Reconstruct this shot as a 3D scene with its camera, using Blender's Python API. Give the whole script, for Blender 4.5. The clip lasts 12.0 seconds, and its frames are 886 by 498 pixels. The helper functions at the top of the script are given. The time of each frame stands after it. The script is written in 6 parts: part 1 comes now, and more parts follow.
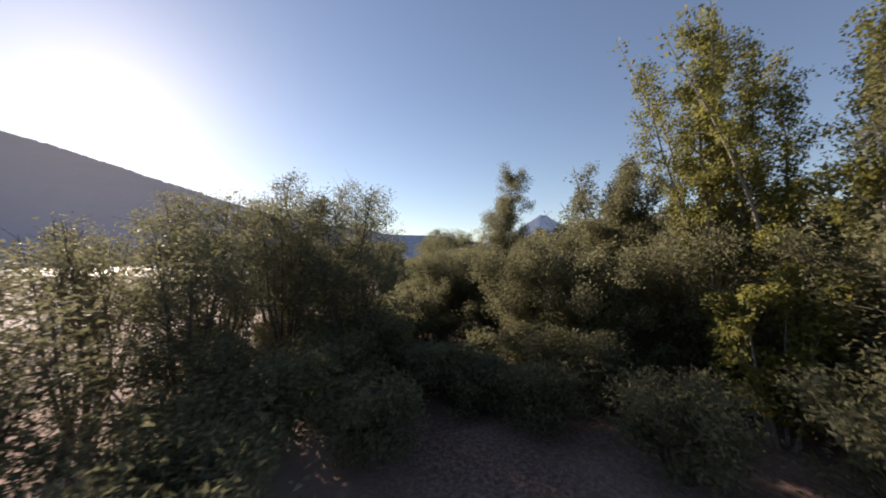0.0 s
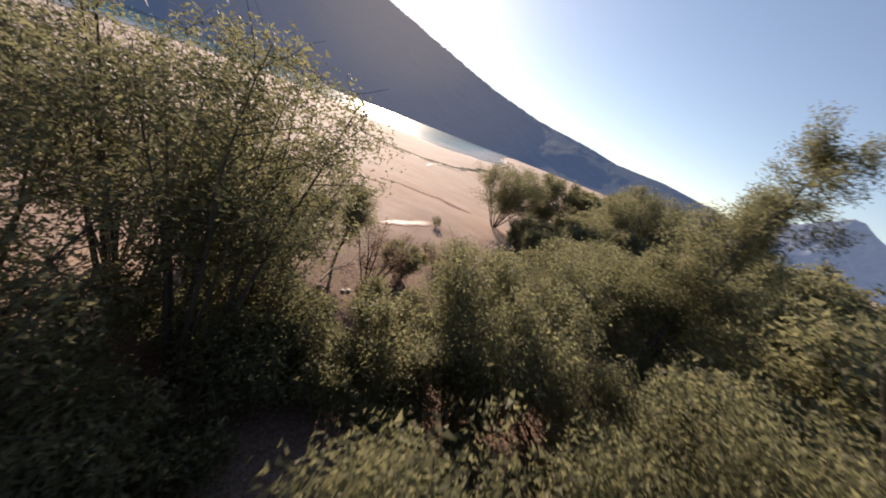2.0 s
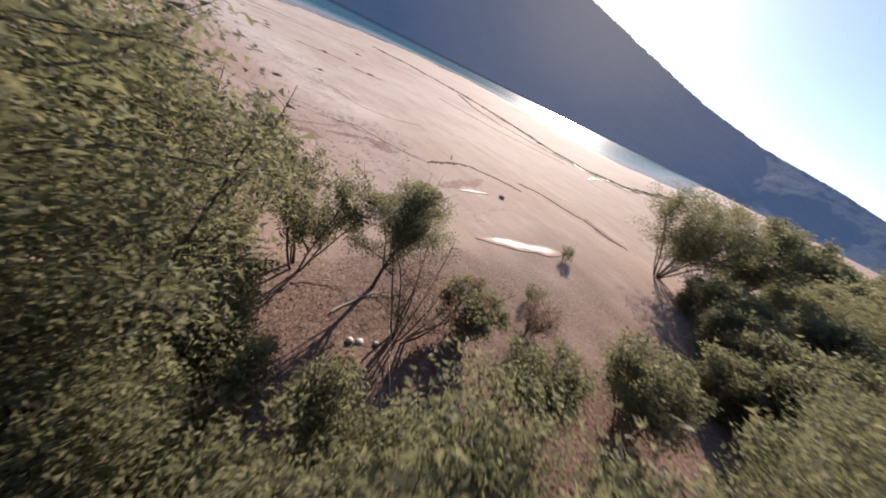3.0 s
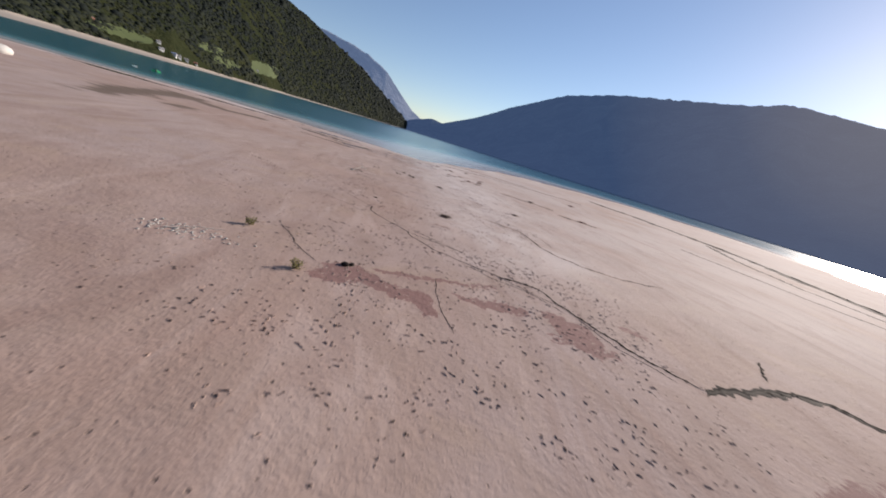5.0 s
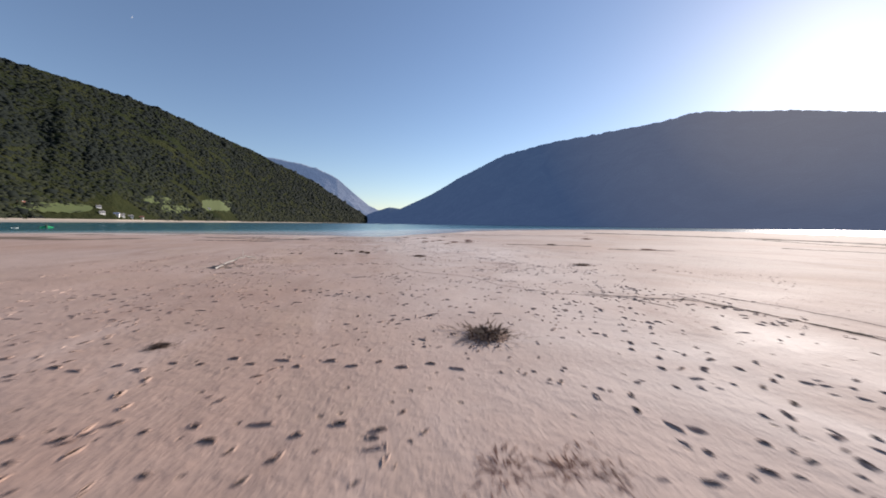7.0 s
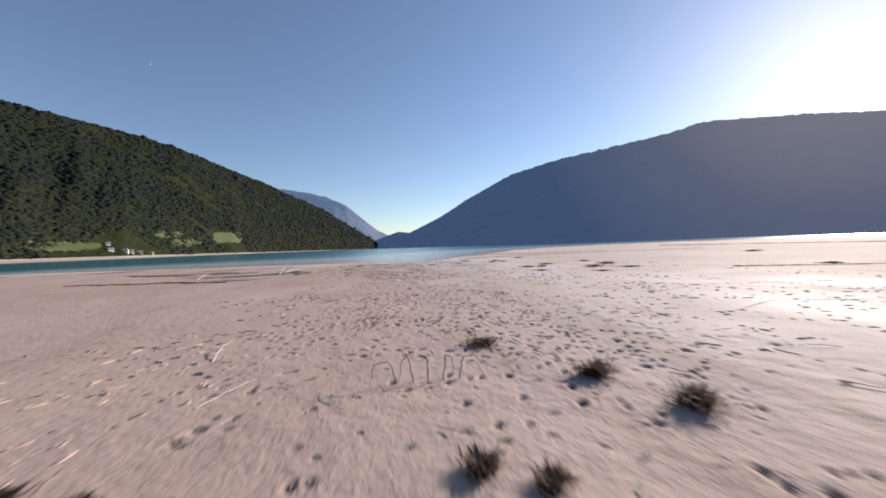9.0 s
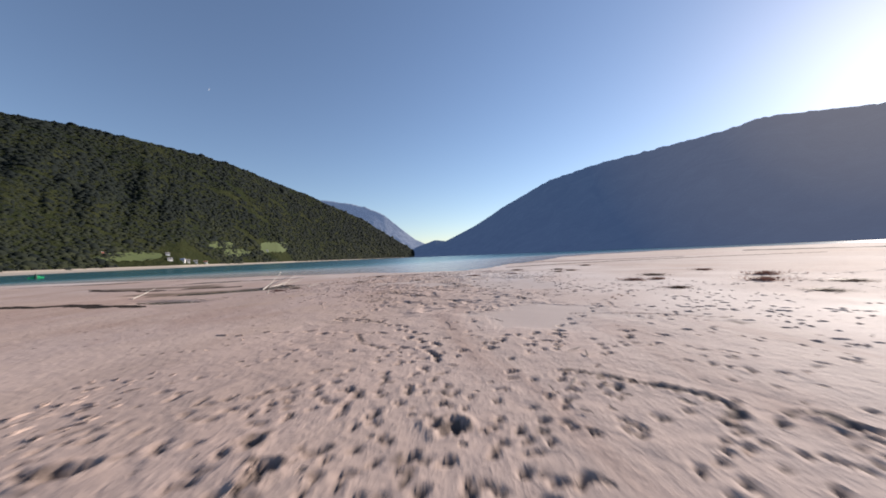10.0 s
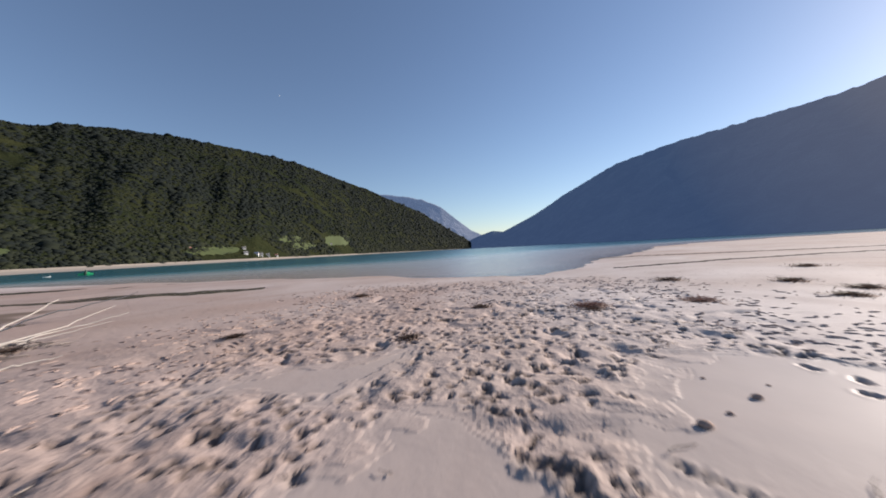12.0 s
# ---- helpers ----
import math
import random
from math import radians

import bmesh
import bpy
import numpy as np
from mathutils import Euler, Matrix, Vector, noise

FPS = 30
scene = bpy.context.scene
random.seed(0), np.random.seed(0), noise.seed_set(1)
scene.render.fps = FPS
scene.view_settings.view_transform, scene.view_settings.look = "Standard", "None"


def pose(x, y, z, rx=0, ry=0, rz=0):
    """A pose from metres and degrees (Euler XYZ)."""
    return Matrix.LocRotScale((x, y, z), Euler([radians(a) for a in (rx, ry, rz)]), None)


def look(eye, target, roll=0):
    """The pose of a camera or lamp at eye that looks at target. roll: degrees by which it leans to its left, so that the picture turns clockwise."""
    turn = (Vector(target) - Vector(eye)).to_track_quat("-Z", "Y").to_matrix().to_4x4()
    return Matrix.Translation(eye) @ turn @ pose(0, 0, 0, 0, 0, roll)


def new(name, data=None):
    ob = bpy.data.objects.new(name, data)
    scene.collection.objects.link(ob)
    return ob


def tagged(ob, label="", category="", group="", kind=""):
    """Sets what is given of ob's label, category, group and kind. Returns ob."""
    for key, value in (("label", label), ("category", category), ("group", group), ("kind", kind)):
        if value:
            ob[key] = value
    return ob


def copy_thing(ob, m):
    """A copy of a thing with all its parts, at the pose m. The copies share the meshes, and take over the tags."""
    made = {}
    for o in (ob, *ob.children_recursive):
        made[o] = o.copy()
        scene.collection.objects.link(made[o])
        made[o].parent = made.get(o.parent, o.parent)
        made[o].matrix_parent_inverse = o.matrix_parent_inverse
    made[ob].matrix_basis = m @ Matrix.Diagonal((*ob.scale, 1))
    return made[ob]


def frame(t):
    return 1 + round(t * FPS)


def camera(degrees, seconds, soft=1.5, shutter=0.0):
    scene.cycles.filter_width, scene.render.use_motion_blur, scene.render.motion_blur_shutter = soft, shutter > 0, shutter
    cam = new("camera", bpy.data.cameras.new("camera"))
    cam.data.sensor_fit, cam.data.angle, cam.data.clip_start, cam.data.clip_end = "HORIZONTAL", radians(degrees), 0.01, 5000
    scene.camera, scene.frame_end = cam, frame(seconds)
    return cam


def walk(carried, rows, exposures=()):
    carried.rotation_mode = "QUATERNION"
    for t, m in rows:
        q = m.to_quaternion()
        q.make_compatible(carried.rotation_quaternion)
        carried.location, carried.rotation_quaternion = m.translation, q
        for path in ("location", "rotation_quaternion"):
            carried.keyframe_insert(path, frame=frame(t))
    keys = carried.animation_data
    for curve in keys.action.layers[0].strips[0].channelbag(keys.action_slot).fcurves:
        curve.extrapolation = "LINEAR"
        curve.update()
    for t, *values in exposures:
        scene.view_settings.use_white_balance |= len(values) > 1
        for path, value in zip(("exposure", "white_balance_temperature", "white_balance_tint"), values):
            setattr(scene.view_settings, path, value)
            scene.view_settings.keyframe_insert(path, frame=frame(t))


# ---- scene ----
cam = camera(104.3, 12.0, soft=1.8, shutter=0.22)

# seconds, place, heading (left is positive), pitch, roll
PATH = [
    (0, -43.37, -36.78, 7.13, -105.07, 1.78, -0.72),
    (0.5, -39.92, -39.69, 8.06, -101.64, -1.90, 2.65),
    (1, -36.02, -42.48, 9.04, -94.98, -6.21, 8.71),
    (1.5, -31.28, -44.62, 10.52, -86.51, -11.99, 16.40),
    (2, -26.43, -45.58, 11.81, -76.87, -18.08, 21.79),
    (2.5, -20.63, -45.37, 12.04, -64.80, -24.09, 25.65),
    (3, -15.67, -43.81, 11.13, -52.97, -27.08, 26.57),
    (3.5, -10.98, -40.67, 9.87, -39.04, -26.01, 25.61),
    (3.7, -9.36, -39.08, 9.39, -33.14, -25.15, 25.12),
    (5.3, -2.01, -22.21, 6.35, -7.74, -14.90, 14.62),
    (5.5, -1.69, -19.61, 5.87, -7.25, -13.70, 12.19),
    (6, -1.03, -13.19, 4.62, -8.21, -10.52, 6.34),
    (6.5, -0.51, -6.54, 3.33, -10.20, -6.67, 2.23),
    (7, 0.01, 0.02, 2.62, -11.64, -4.14, 0.70),
    (7.2, 0.27, 2.60, 2.48, -12.06, -3.43, 0.23),
    (9, -3.90, 29.24, 1.71, -10.04, -0.44, -1.93),
    (9.5, -3.43, 34.56, 1.54, -7.11, 0.34, -2.24),
    (10, -2.92, 39.80, 1.38, -4.04, 1.15, -2.29),
    (10.5, -2.45, 44.65, 1.45, -1.13, 1.28, -2.25),
    (11, -2.03, 49.14, 1.54, 1.35, 1.17, -2.32),
    (11.5, -1.76, 53.66, 1.53, 3.55, 0.80, -2.77),
    (12, -1.58, 58.03, 1.50, 5.47, 0.13, -2.92),
]


def flown(x, y, z, yaw, pitch, roll):
    a, b = radians(yaw), radians(pitch)
    way = Vector((-math.sin(a) * math.cos(b), math.cos(a) * math.cos(b), math.sin(b)))
    eye = Vector((x, y, z))
    return look(eye, eye + way, roll)


walk(cam, [(row[0], flown(*row[1:])) for row in PATH], [(0, 0.80, 7400, 20), (0.5, 0.90, 8000, 20), (2, 0.90, 7800, 20), (3, 0.96, 7000, 18), (3.5, 0.84, 6550, 16), (5.5, 0.52, 6700, 17), (7, 0.68, 6650, 16), (9.5, 0.70, 6650, 16), (12, 0.56, 6600, 16)])

# ---- light ----
SUN_AZ, SUN_EL = 60.0, 20.0
world = bpy.data.worlds.new("sky")
scene.world = world
world.use_nodes = True
wn = world.node_tree
sky = wn.nodes.new("ShaderNodeTexSky")
sky.sky_type = "NISHITA"
sky.sun_disc = False
sky.sun_elevation = radians(SUN_EL)
sky.sun_rotation = radians(SUN_AZ)
sky.altitude = 400
sky.air_density = 1.0
sky.dust_density = 0.28
sky.ozone_density = 2.6
haze = wn.nodes.new("ShaderNodeMix")
haze.data_type, haze.blend_type = "RGBA", "ADD"
haze.inputs[0].default_value = 1.0
haze.inputs[7].default_value = (0.09, 0.10, 0.11, 1)
wn.links.new(sky.outputs[0], haze.inputs[6])
wn.links.new(haze.outputs[2], wn.nodes["Background"].inputs[0])
wn.nodes["Background"].inputs[1].default_value = 0.088
sun = new("sun", bpy.data.lights.new("sun", "SUN"))
sun.data.energy = 5.0
sun.data.angle = radians(0.6)
sun.data.color = (1.0, 0.93, 0.82)
SUN_WAY = Vector((math.sin(radians(SUN_AZ)) * math.cos(radians(SUN_EL)), math.cos(radians(SUN_AZ)) * math.cos(radians(SUN_EL)), math.sin(radians(SUN_EL))))
sun.matrix_world = look(SUN_WAY * 100, (0, 0, 0))


# ---- materials ----
class Mat:
    """A small wrapper round a node material."""

    def __init__(self, name):
        self.m = bpy.data.materials.new(name)
        self.m.use_nodes = True
        self.t = self.m.node_tree
        self.b = self.t.nodes["Principled BSDF"]
        self.out = self.t.nodes["Material Output"]
        self.geo = self.t.nodes.new("ShaderNodeNewGeometry")

    def node(self, kind, **values):
        n = self.t.nodes.new(kind)
        for k, v in values.items():
            n.inputs[k].default_value = v
        return n

    def link(self, a, b):
        self.t.links.new(a, b)

    def noise(self, scale, detail=4.0, rough=0.6, dist=0.0, vec=None):
        n = self.node("ShaderNodeTexNoise", Scale=scale, Detail=detail, Roughness=rough, Distortion=dist)
        self.link(vec or self.geo.outputs["Position"], n.inputs["Vector"])
        return n.outputs[0]

    def ramp(self, fac, stops):
        r = self.t.nodes.new("ShaderNodeValToRGB")
        e = r.color_ramp.elements
        while len(e) < len(stops):
            e.new(0.5)
        for k, (p, c) in zip(e, stops):
            k.position, k.color = p, (*c, 1) if len(c) == 3 else c
        self.link(fac, r.inputs[0])
        return r.outputs[0]

    def mix(self, fac, a, b):
        n = self.t.nodes.new("ShaderNodeMix")
        n.data_type = "RGBA"
        for sock, v in ((n.inputs[0], fac), (n.inputs[6], a), (n.inputs[7], b)):
            if isinstance(v, tuple):
                sock.default_value = (*v, 1)
            elif isinstance(v, float):
                sock.default_value = v
            else:
                self.link(v, sock)
        return n.outputs[2]

    def maths(self, op, a, b=0.0):
        n = self.t.nodes.new("ShaderNodeMath")
        n.operation = op
        for sock, v in ((n.inputs[0], a), (n.inputs[1], b)):
            if isinstance(v, (int, float)):
                sock.default_value = v
            else:
                self.link(v, sock)
        return n.outputs[0]

    def bump(self, height, strength, distance):
        n = self.node("ShaderNodeBump", Strength=strength, Distance=distance)
        self.link(height, n.inputs["Height"])
        self.link(n.outputs[0], self.b.inputs["Normal"])
        return n

    def set(self, colour=None, rough=None, **more):
        for key, v in (("Base Color", colour), ("Roughness", rough), *more.items()):
            if v is None:
                continue
            if isinstance(v, tuple):
                self.b.inputs[key].default_value = (*v, 1)
            elif isinstance(v, (int, float)):
                self.b.inputs[key].default_value = v
            else:
                self.link(v, self.b.inputs[key])
        return self


def grey(v):
    return (v, v, v)


def mud_material():
    k = Mat("mud")

    def mask(name):
        n = k.node("ShaderNodeAttribute")
        n.attribute_name = name
        return n.outputs["Fac"]

    big = k.noise(0.035, 3, 0.55, 0.6)
    mid = k.noise(0.35, 5, 0.6, 0.4)
    fine = k.noise(9.0, 6, 0.7)
    tone = k.ramp(big, [(0.35, (0.37, 0.252, 0.202)), (0.5, (0.38, 0.278, 0.236)), (0.65, (0.39, 0.30, 0.268))])
    tone = k.mix(k.ramp(mid, [(0.42, grey(0)), (0.62, grey(0.5))]), tone, (0.33, 0.24, 0.195))
    tone = k.mix(k.ramp(k.noise(0.11, 4, 0.6, 1.5), [(0.55, grey(0)), (0.7, grey(0.6))]), tone, (0.41, 0.30, 0.225))
    tone = k.mix(k.ramp(fine, [(0.4, grey(0)), (0.75, grey(0.3))]), tone, (0.235, 0.16, 0.128))
    # greyer lake sediment, paled further to paint the sunward sheen
    tone = k.mix(k.maths("MULTIPLY", mask("silt_sheen"), 0.8), tone, (0.49, 0.425, 0.395))
    drift = k.node("ShaderNodeMapping")
    drift.inputs["Rotation"].default_value = (0, 0, radians(18))
    drift.inputs["Scale"].default_value = (1.0, 0.3, 1.0)
    k.link(k.geo.outputs["Position"], drift.inputs["Vector"])
    band = k.noise(0.30, 5, 0.62, 1.3, drift.outputs[0])
    tone = k.mix(k.ramp(band, [(0.53, grey(0)), (0.68, grey(0.5))]), tone, (0.27, 0.18, 0.148))
    tone = k.mix(k.ramp(band, [(0.34, grey(0.55)), (0.46, grey(0))]), tone, (0.45, 0.345, 0.30))
    wet = k.maths("MULTIPLY", mask("wet"), k.ramp(k.noise(0.12, 5, 0.6, 0.8), [(0.35, grey(0.2)), (0.6, grey(1))]))
    # the pale tone paints the sun's sheen on the wet mud into its colour
    tone = k.mix(k.maths("MULTIPLY", wet, 0.85), tone, (0.55, 0.485, 0.455))
    edge = k.ramp(k.maths("MULTIPLY", mask("red"), k.maths("ADD", 0.55, k.maths("MULTIPLY", k.maths("SUBTRACT", k.noise(1.5, 6, 0.7, 1.4), 0.43), 2.6))), [(0.40, grey(0)), (0.52, grey(0.85))])
    tone = k.mix(edge, tone, k.mix(k.noise(3.0, 5, 0.7), (0.185, 0.095, 0.085), (0.25, 0.145, 0.13)))
    tone = k.mix(k.maths("MULTIPLY", mask("damp"), 0.8), tone, (0.115, 0.085, 0.062))
    leafy = k.ramp(k.noise(6.0, 5, 0.75, 0.5), [(0.36, (0.045, 0.026, 0.02)), (0.5, (0.14, 0.083, 0.062)), (0.66, (0.31, 0.21, 0.175))])
    tone = k.mix(mask("litter"), tone, leafy)
    # print hollows: wetter mud and the shade inside, both painted as dark colour
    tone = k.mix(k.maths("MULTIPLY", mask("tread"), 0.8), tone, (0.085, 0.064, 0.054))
    cells = k.node("ShaderNodeTexVoronoi", Scale=3.1, Randomness=1.0)
    k.link(k.geo.outputs["Position"], cells.inputs["Vector"])
    chance = k.node("ShaderNodeSeparateColor")
    k.link(cells.outputs["Color"], chance.inputs[0])
    spread = k.maths("ADD", chance.outputs[0], k.maths("MULTIPLY", k.maths("SUBTRACT", k.noise(0.22, 4, 0.6, 0.8), 0.5), 2.4))
    ragged = k.maths("ADD", cells.outputs["Distance"], k.maths("MULTIPLY", k.maths("SUBTRACT", k.noise(14.0, 3, 0.6), 0.5), 0.22))
    pit = k.maths("MULTIPLY", k.ramp(ragged, [(0.10, grey(1)), (0.17, grey(0))]), k.ramp(spread, [(0.52, grey(0)), (0.62, grey(1))]))
    smooth = mask("smooth")
    pit = k.maths("MULTIPLY", pit, k.maths("SUBTRACT", 1.0, k.maths("MAXIMUM", smooth, mask("litter"))))
    tone = k.mix(k.maths("MULTIPLY", pit, 0.62), tone, (0.10, 0.074, 0.062))
    tone = k.mix(k.maths("MULTIPLY", smooth, 0.5), tone, (0.42, 0.36, 0.33))
    rough = k.maths("SUBTRACT", k.maths("SUBTRACT", 0.9, k.maths("MULTIPLY", wet, 0.14)), k.maths("MULTIPLY", smooth, 0.2))
    lumps = k.maths("ADD", k.maths("ADD", k.noise(2.6, 5, 0.62, 0.3), k.maths("MULTIPLY", k.noise(8.0, 3, 0.6, 0.8), 0.5)), k.maths("MULTIPLY", k.noise(26.0, 3, 0.5), 0.09))
    trod = k.maths("MULTIPLY", mask("trampled"), k.noise(5.5, 3, 0.55, 0.6))
    h = k.maths("SUBTRACT", k.maths("ADD", k.maths("MULTIPLY", lumps, 0.75), k.maths("MULTIPLY", trod, 0.5)), k.maths("MULTIPLY", pit, 0.7))
    h = k.maths("MULTIPLY", h, k.maths("SUBTRACT", k.maths("SUBTRACT", 1.0, k.maths("MULTIPLY", smooth, 0.8)), k.maths("MULTIPLY", wet, 0.35)))
    k.bump(h, 0.9, 0.05)
    k.set(tone, rough)
    k.link(k.maths("ADD", 0.12, k.maths("MULTIPLY", wet, 0.10)), k.b.inputs["Specular IOR Level"])
    return k.m


def water_material():
    k = Mat("lake_water")
    deep = k.node("ShaderNodeAttribute")
    deep.attribute_name = "depth"
    # pale shallows: milky water, with the sky's reflection painted into the colour
    c = k.ramp(deep.outputs["Fac"], [(0.0, (0.075, 0.060, 0.038)), (0.05, (0.10, 0.08, 0.055)), (0.12, (0.34, 0.30, 0.275)), (0.34, (0.36, 0.40, 0.41)), (0.6, (0.09, 0.235, 0.275)), (1.0, (0.012, 0.10, 0.13))])
    k.bump(k.noise(1.1, 4, 0.6), 0.45, 0.13)
    k.set(c, 0.2, IOR=1.33)
    return k.m


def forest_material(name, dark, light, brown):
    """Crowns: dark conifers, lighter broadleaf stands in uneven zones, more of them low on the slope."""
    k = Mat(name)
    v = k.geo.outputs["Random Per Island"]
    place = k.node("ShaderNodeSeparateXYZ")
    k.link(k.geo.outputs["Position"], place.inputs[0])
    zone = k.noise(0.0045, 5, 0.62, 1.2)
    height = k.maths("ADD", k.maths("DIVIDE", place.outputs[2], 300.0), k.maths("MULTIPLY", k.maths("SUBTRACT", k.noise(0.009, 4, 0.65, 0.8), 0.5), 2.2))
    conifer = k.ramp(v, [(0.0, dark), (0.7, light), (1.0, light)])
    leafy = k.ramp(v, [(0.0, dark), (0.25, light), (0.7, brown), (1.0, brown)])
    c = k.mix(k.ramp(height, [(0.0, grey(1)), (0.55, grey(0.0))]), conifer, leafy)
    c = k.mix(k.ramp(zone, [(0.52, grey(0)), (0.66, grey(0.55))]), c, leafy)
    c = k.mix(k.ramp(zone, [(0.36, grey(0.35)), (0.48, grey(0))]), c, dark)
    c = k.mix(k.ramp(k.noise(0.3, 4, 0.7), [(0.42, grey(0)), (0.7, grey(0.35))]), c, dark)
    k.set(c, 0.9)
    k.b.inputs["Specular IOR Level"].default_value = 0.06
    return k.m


def slope_material(name, a, b, glow=None, strength=0.0, sunward=None):
    """Far slopes; haze is painted on them as emission, strongest towards the sun."""
    k = Mat(name)
    stand = k.noise(0.006, 6, 0.65, 1.0)
    c = k.mix(k.ramp(stand, [(0.38, grey(0)), (0.66, grey(1))]), a, b)
    c = k.mix(k.ramp(k.noise(0.06, 5, 0.7), [(0.4, grey(0)), (0.65, grey(0.5))]), c, a)
    k.bump(k.maths("ADD", k.noise(0.09, 4, 0.65), k.maths("MULTIPLY", k.noise(0.012, 4, 0.6), 3.0)), 0.8, 7.0)
    k.set(c, 0.95)
    k.b.inputs["Specular IOR Level"].default_value = 0.03
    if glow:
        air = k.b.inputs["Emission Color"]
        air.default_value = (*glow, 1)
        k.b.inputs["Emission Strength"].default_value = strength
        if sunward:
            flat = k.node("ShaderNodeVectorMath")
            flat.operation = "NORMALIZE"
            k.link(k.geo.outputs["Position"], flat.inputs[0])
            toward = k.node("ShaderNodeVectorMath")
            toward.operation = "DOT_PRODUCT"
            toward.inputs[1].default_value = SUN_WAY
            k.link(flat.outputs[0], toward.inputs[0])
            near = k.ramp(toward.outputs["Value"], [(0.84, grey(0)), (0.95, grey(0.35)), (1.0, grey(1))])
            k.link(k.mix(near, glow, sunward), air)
    return k.m


def leaf_material(name, a, b, c, glow=(0.30, 0.27, 0.09)):
    k = Mat(name)
    v = k.geo.outputs["Random Per Island"]
    tone = k.ramp(v, [(0.0, a), (0.6, b), (0.92, b), (1.0, c)])
    tone = k.mix(k.ramp(k.noise(0.9, 3, 0.6), [(0.38, grey(0)), (0.68, grey(0.4))]), tone, a)
    k.set(tone, 0.6)
    k.b.inputs["Specular IOR Level"].default_value = 0.16
    through_leaf = k.node("ShaderNodeBsdfTranslucent")
    k.link(k.mix(0.45, tone, glow), through_leaf.inputs[0])
    both = k.node("ShaderNodeMixShader")
    both.inputs[0].default_value = 0.45
    k.link(k.b.outputs[0], both.inputs[1])
    k.link(through_leaf.outputs[0], both.inputs[2])
    k.link(both.outputs[0], k.out.inputs[0])
    return k.m


def bark_material(name, a, b):
    k = Mat(name)
    k.set(k.mix(k.noise(14.0, 6, 0.7), a, b), 0.85)
    k.bump(k.noise(30.0, 4, 0.7), 0.6, 0.01)
    return k.m


def plain_material(name, a, b, rough, scale=6.0, gloss=0.5):
    k = Mat(name)
    k.b.inputs["Specular IOR Level"].default_value = gloss
    k.set(k.mix(k.noise(scale, 5, 0.65), a, b), rough)
    k.bump(k.noise(scale * 6, 4, 0.6), 0.3, 0.01)
    return k.m


MUD = mud_material()
WATER = water_material()
# near-black colour paints the shade inside the runnels
CRACK_SHADE = plain_material("crack_shadow_mud", (0.006, 0.005, 0.005), (0.016, 0.012, 0.011), 1.0, 8.0, 0.02)
# dark enough to paint both wet mud and the shade in print hollows
WET_SHADE_MUD = plain_material("wet_shade_mud", (0.018, 0.014, 0.012), (0.045, 0.034, 0.028), 0.9, 8.0, 0.08)
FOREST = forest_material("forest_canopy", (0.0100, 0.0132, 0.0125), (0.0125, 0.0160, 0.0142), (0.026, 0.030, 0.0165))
LEFT_SLOPE = slope_material("forest_floor", (0.016, 0.021, 0.009), (0.032, 0.034, 0.014))
# blue haze and its sunward brightening are emission on the slope itself
HAZY_SHADED_SLOPE = slope_material("hazy_forest_slope", (0.012, 0.022, 0.015), (0.05, 0.06, 0.048), (0.15, 0.27, 0.58), 0.165, (0.66, 0.68, 0.82))
# distance haze over these rocks is put in as blue emission
FAR_SLOPE = slope_material("hazy_rock_slope", (0.10, 0.11, 0.12), (0.20, 0.20, 0.21), (0.24, 0.37, 0.66), 0.21)
WILLOW_LEAF = leaf_material("willow_leaf", (0.086, 0.087, 0.050), (0.172, 0.172, 0.102), (0.29, 0.25, 0.14), (0.38, 0.37, 0.19))
POPLAR_LEAF = leaf_material("poplar_leaf", (0.10, 0.105, 0.032), (0.205, 0.205, 0.065), (0.36, 0.29, 0.08), (0.48, 0.45, 0.13))
DRY_LEAF = leaf_material("dry_leaf", (0.10, 0.065, 0.05), (0.19, 0.13, 0.10), (0.30, 0.22, 0.17), (0.30, 0.20, 0.13))
BARK = bark_material("willow_bark", (0.050, 0.038, 0.030), (0.13, 0.10, 0.08))
PALE_BARK = bark_material("poplar_bark", (0.16, 0.145, 0.125), (0.34, 0.31, 0.27))


# ---- mesh helpers ----
def mesh_object(name, verts, faces, material, parent=None, label="", smooth=False):
    """One mesh from arrays; faces are an (n, 3) or (n, 4) array or a list of tuples."""
    me = bpy.data.meshes.new(name)
    verts = np.asarray(verts, dtype=np.float32).reshape(-1, 3)
    if isinstance(faces, np.ndarray):
        n, k = faces.shape
        me.vertices.add(len(verts))
        me.vertices.foreach_set("co", verts.ravel())
        me.loops.add(n * k)
        me.loops.foreach_set("vertex_index", faces.astype(np.int32).ravel())
        me.polygons.add(n)
        me.polygons.foreach_set("loop_start", np.arange(0, n * k, k, dtype=np.int32))
        me.update(calc_edges=True)
        me.validate()
    else:
        me.from_pydata([tuple(v) for v in verts.tolist()], [], faces)
    if smooth:
        me.polygons.foreach_set("use_smooth", np.ones(len(me.polygons), dtype=bool))
    me.materials.append(material)
    ob = new(name, me)
    if parent is not None:
        ob.parent = parent
    if label:
        ob["label"] = label
    return ob


def part(name, bm, material, parent, label=""):
    """Links a bmesh as one mesh object under a thing or a part."""
    me = bpy.data.meshes.new(name)
    bm.to_mesh(me)
    bm.free()
    me.materials.append(material)
    ob = new(name, me)
    ob.parent = parent
    if label:
        ob["label"] = label
    return ob


def attribute(ob, name, values):
    ob.data.attributes.new(name, "FLOAT", "POINT").data.foreach_set("value", np.asarray(values, dtype=np.float32).ravel())


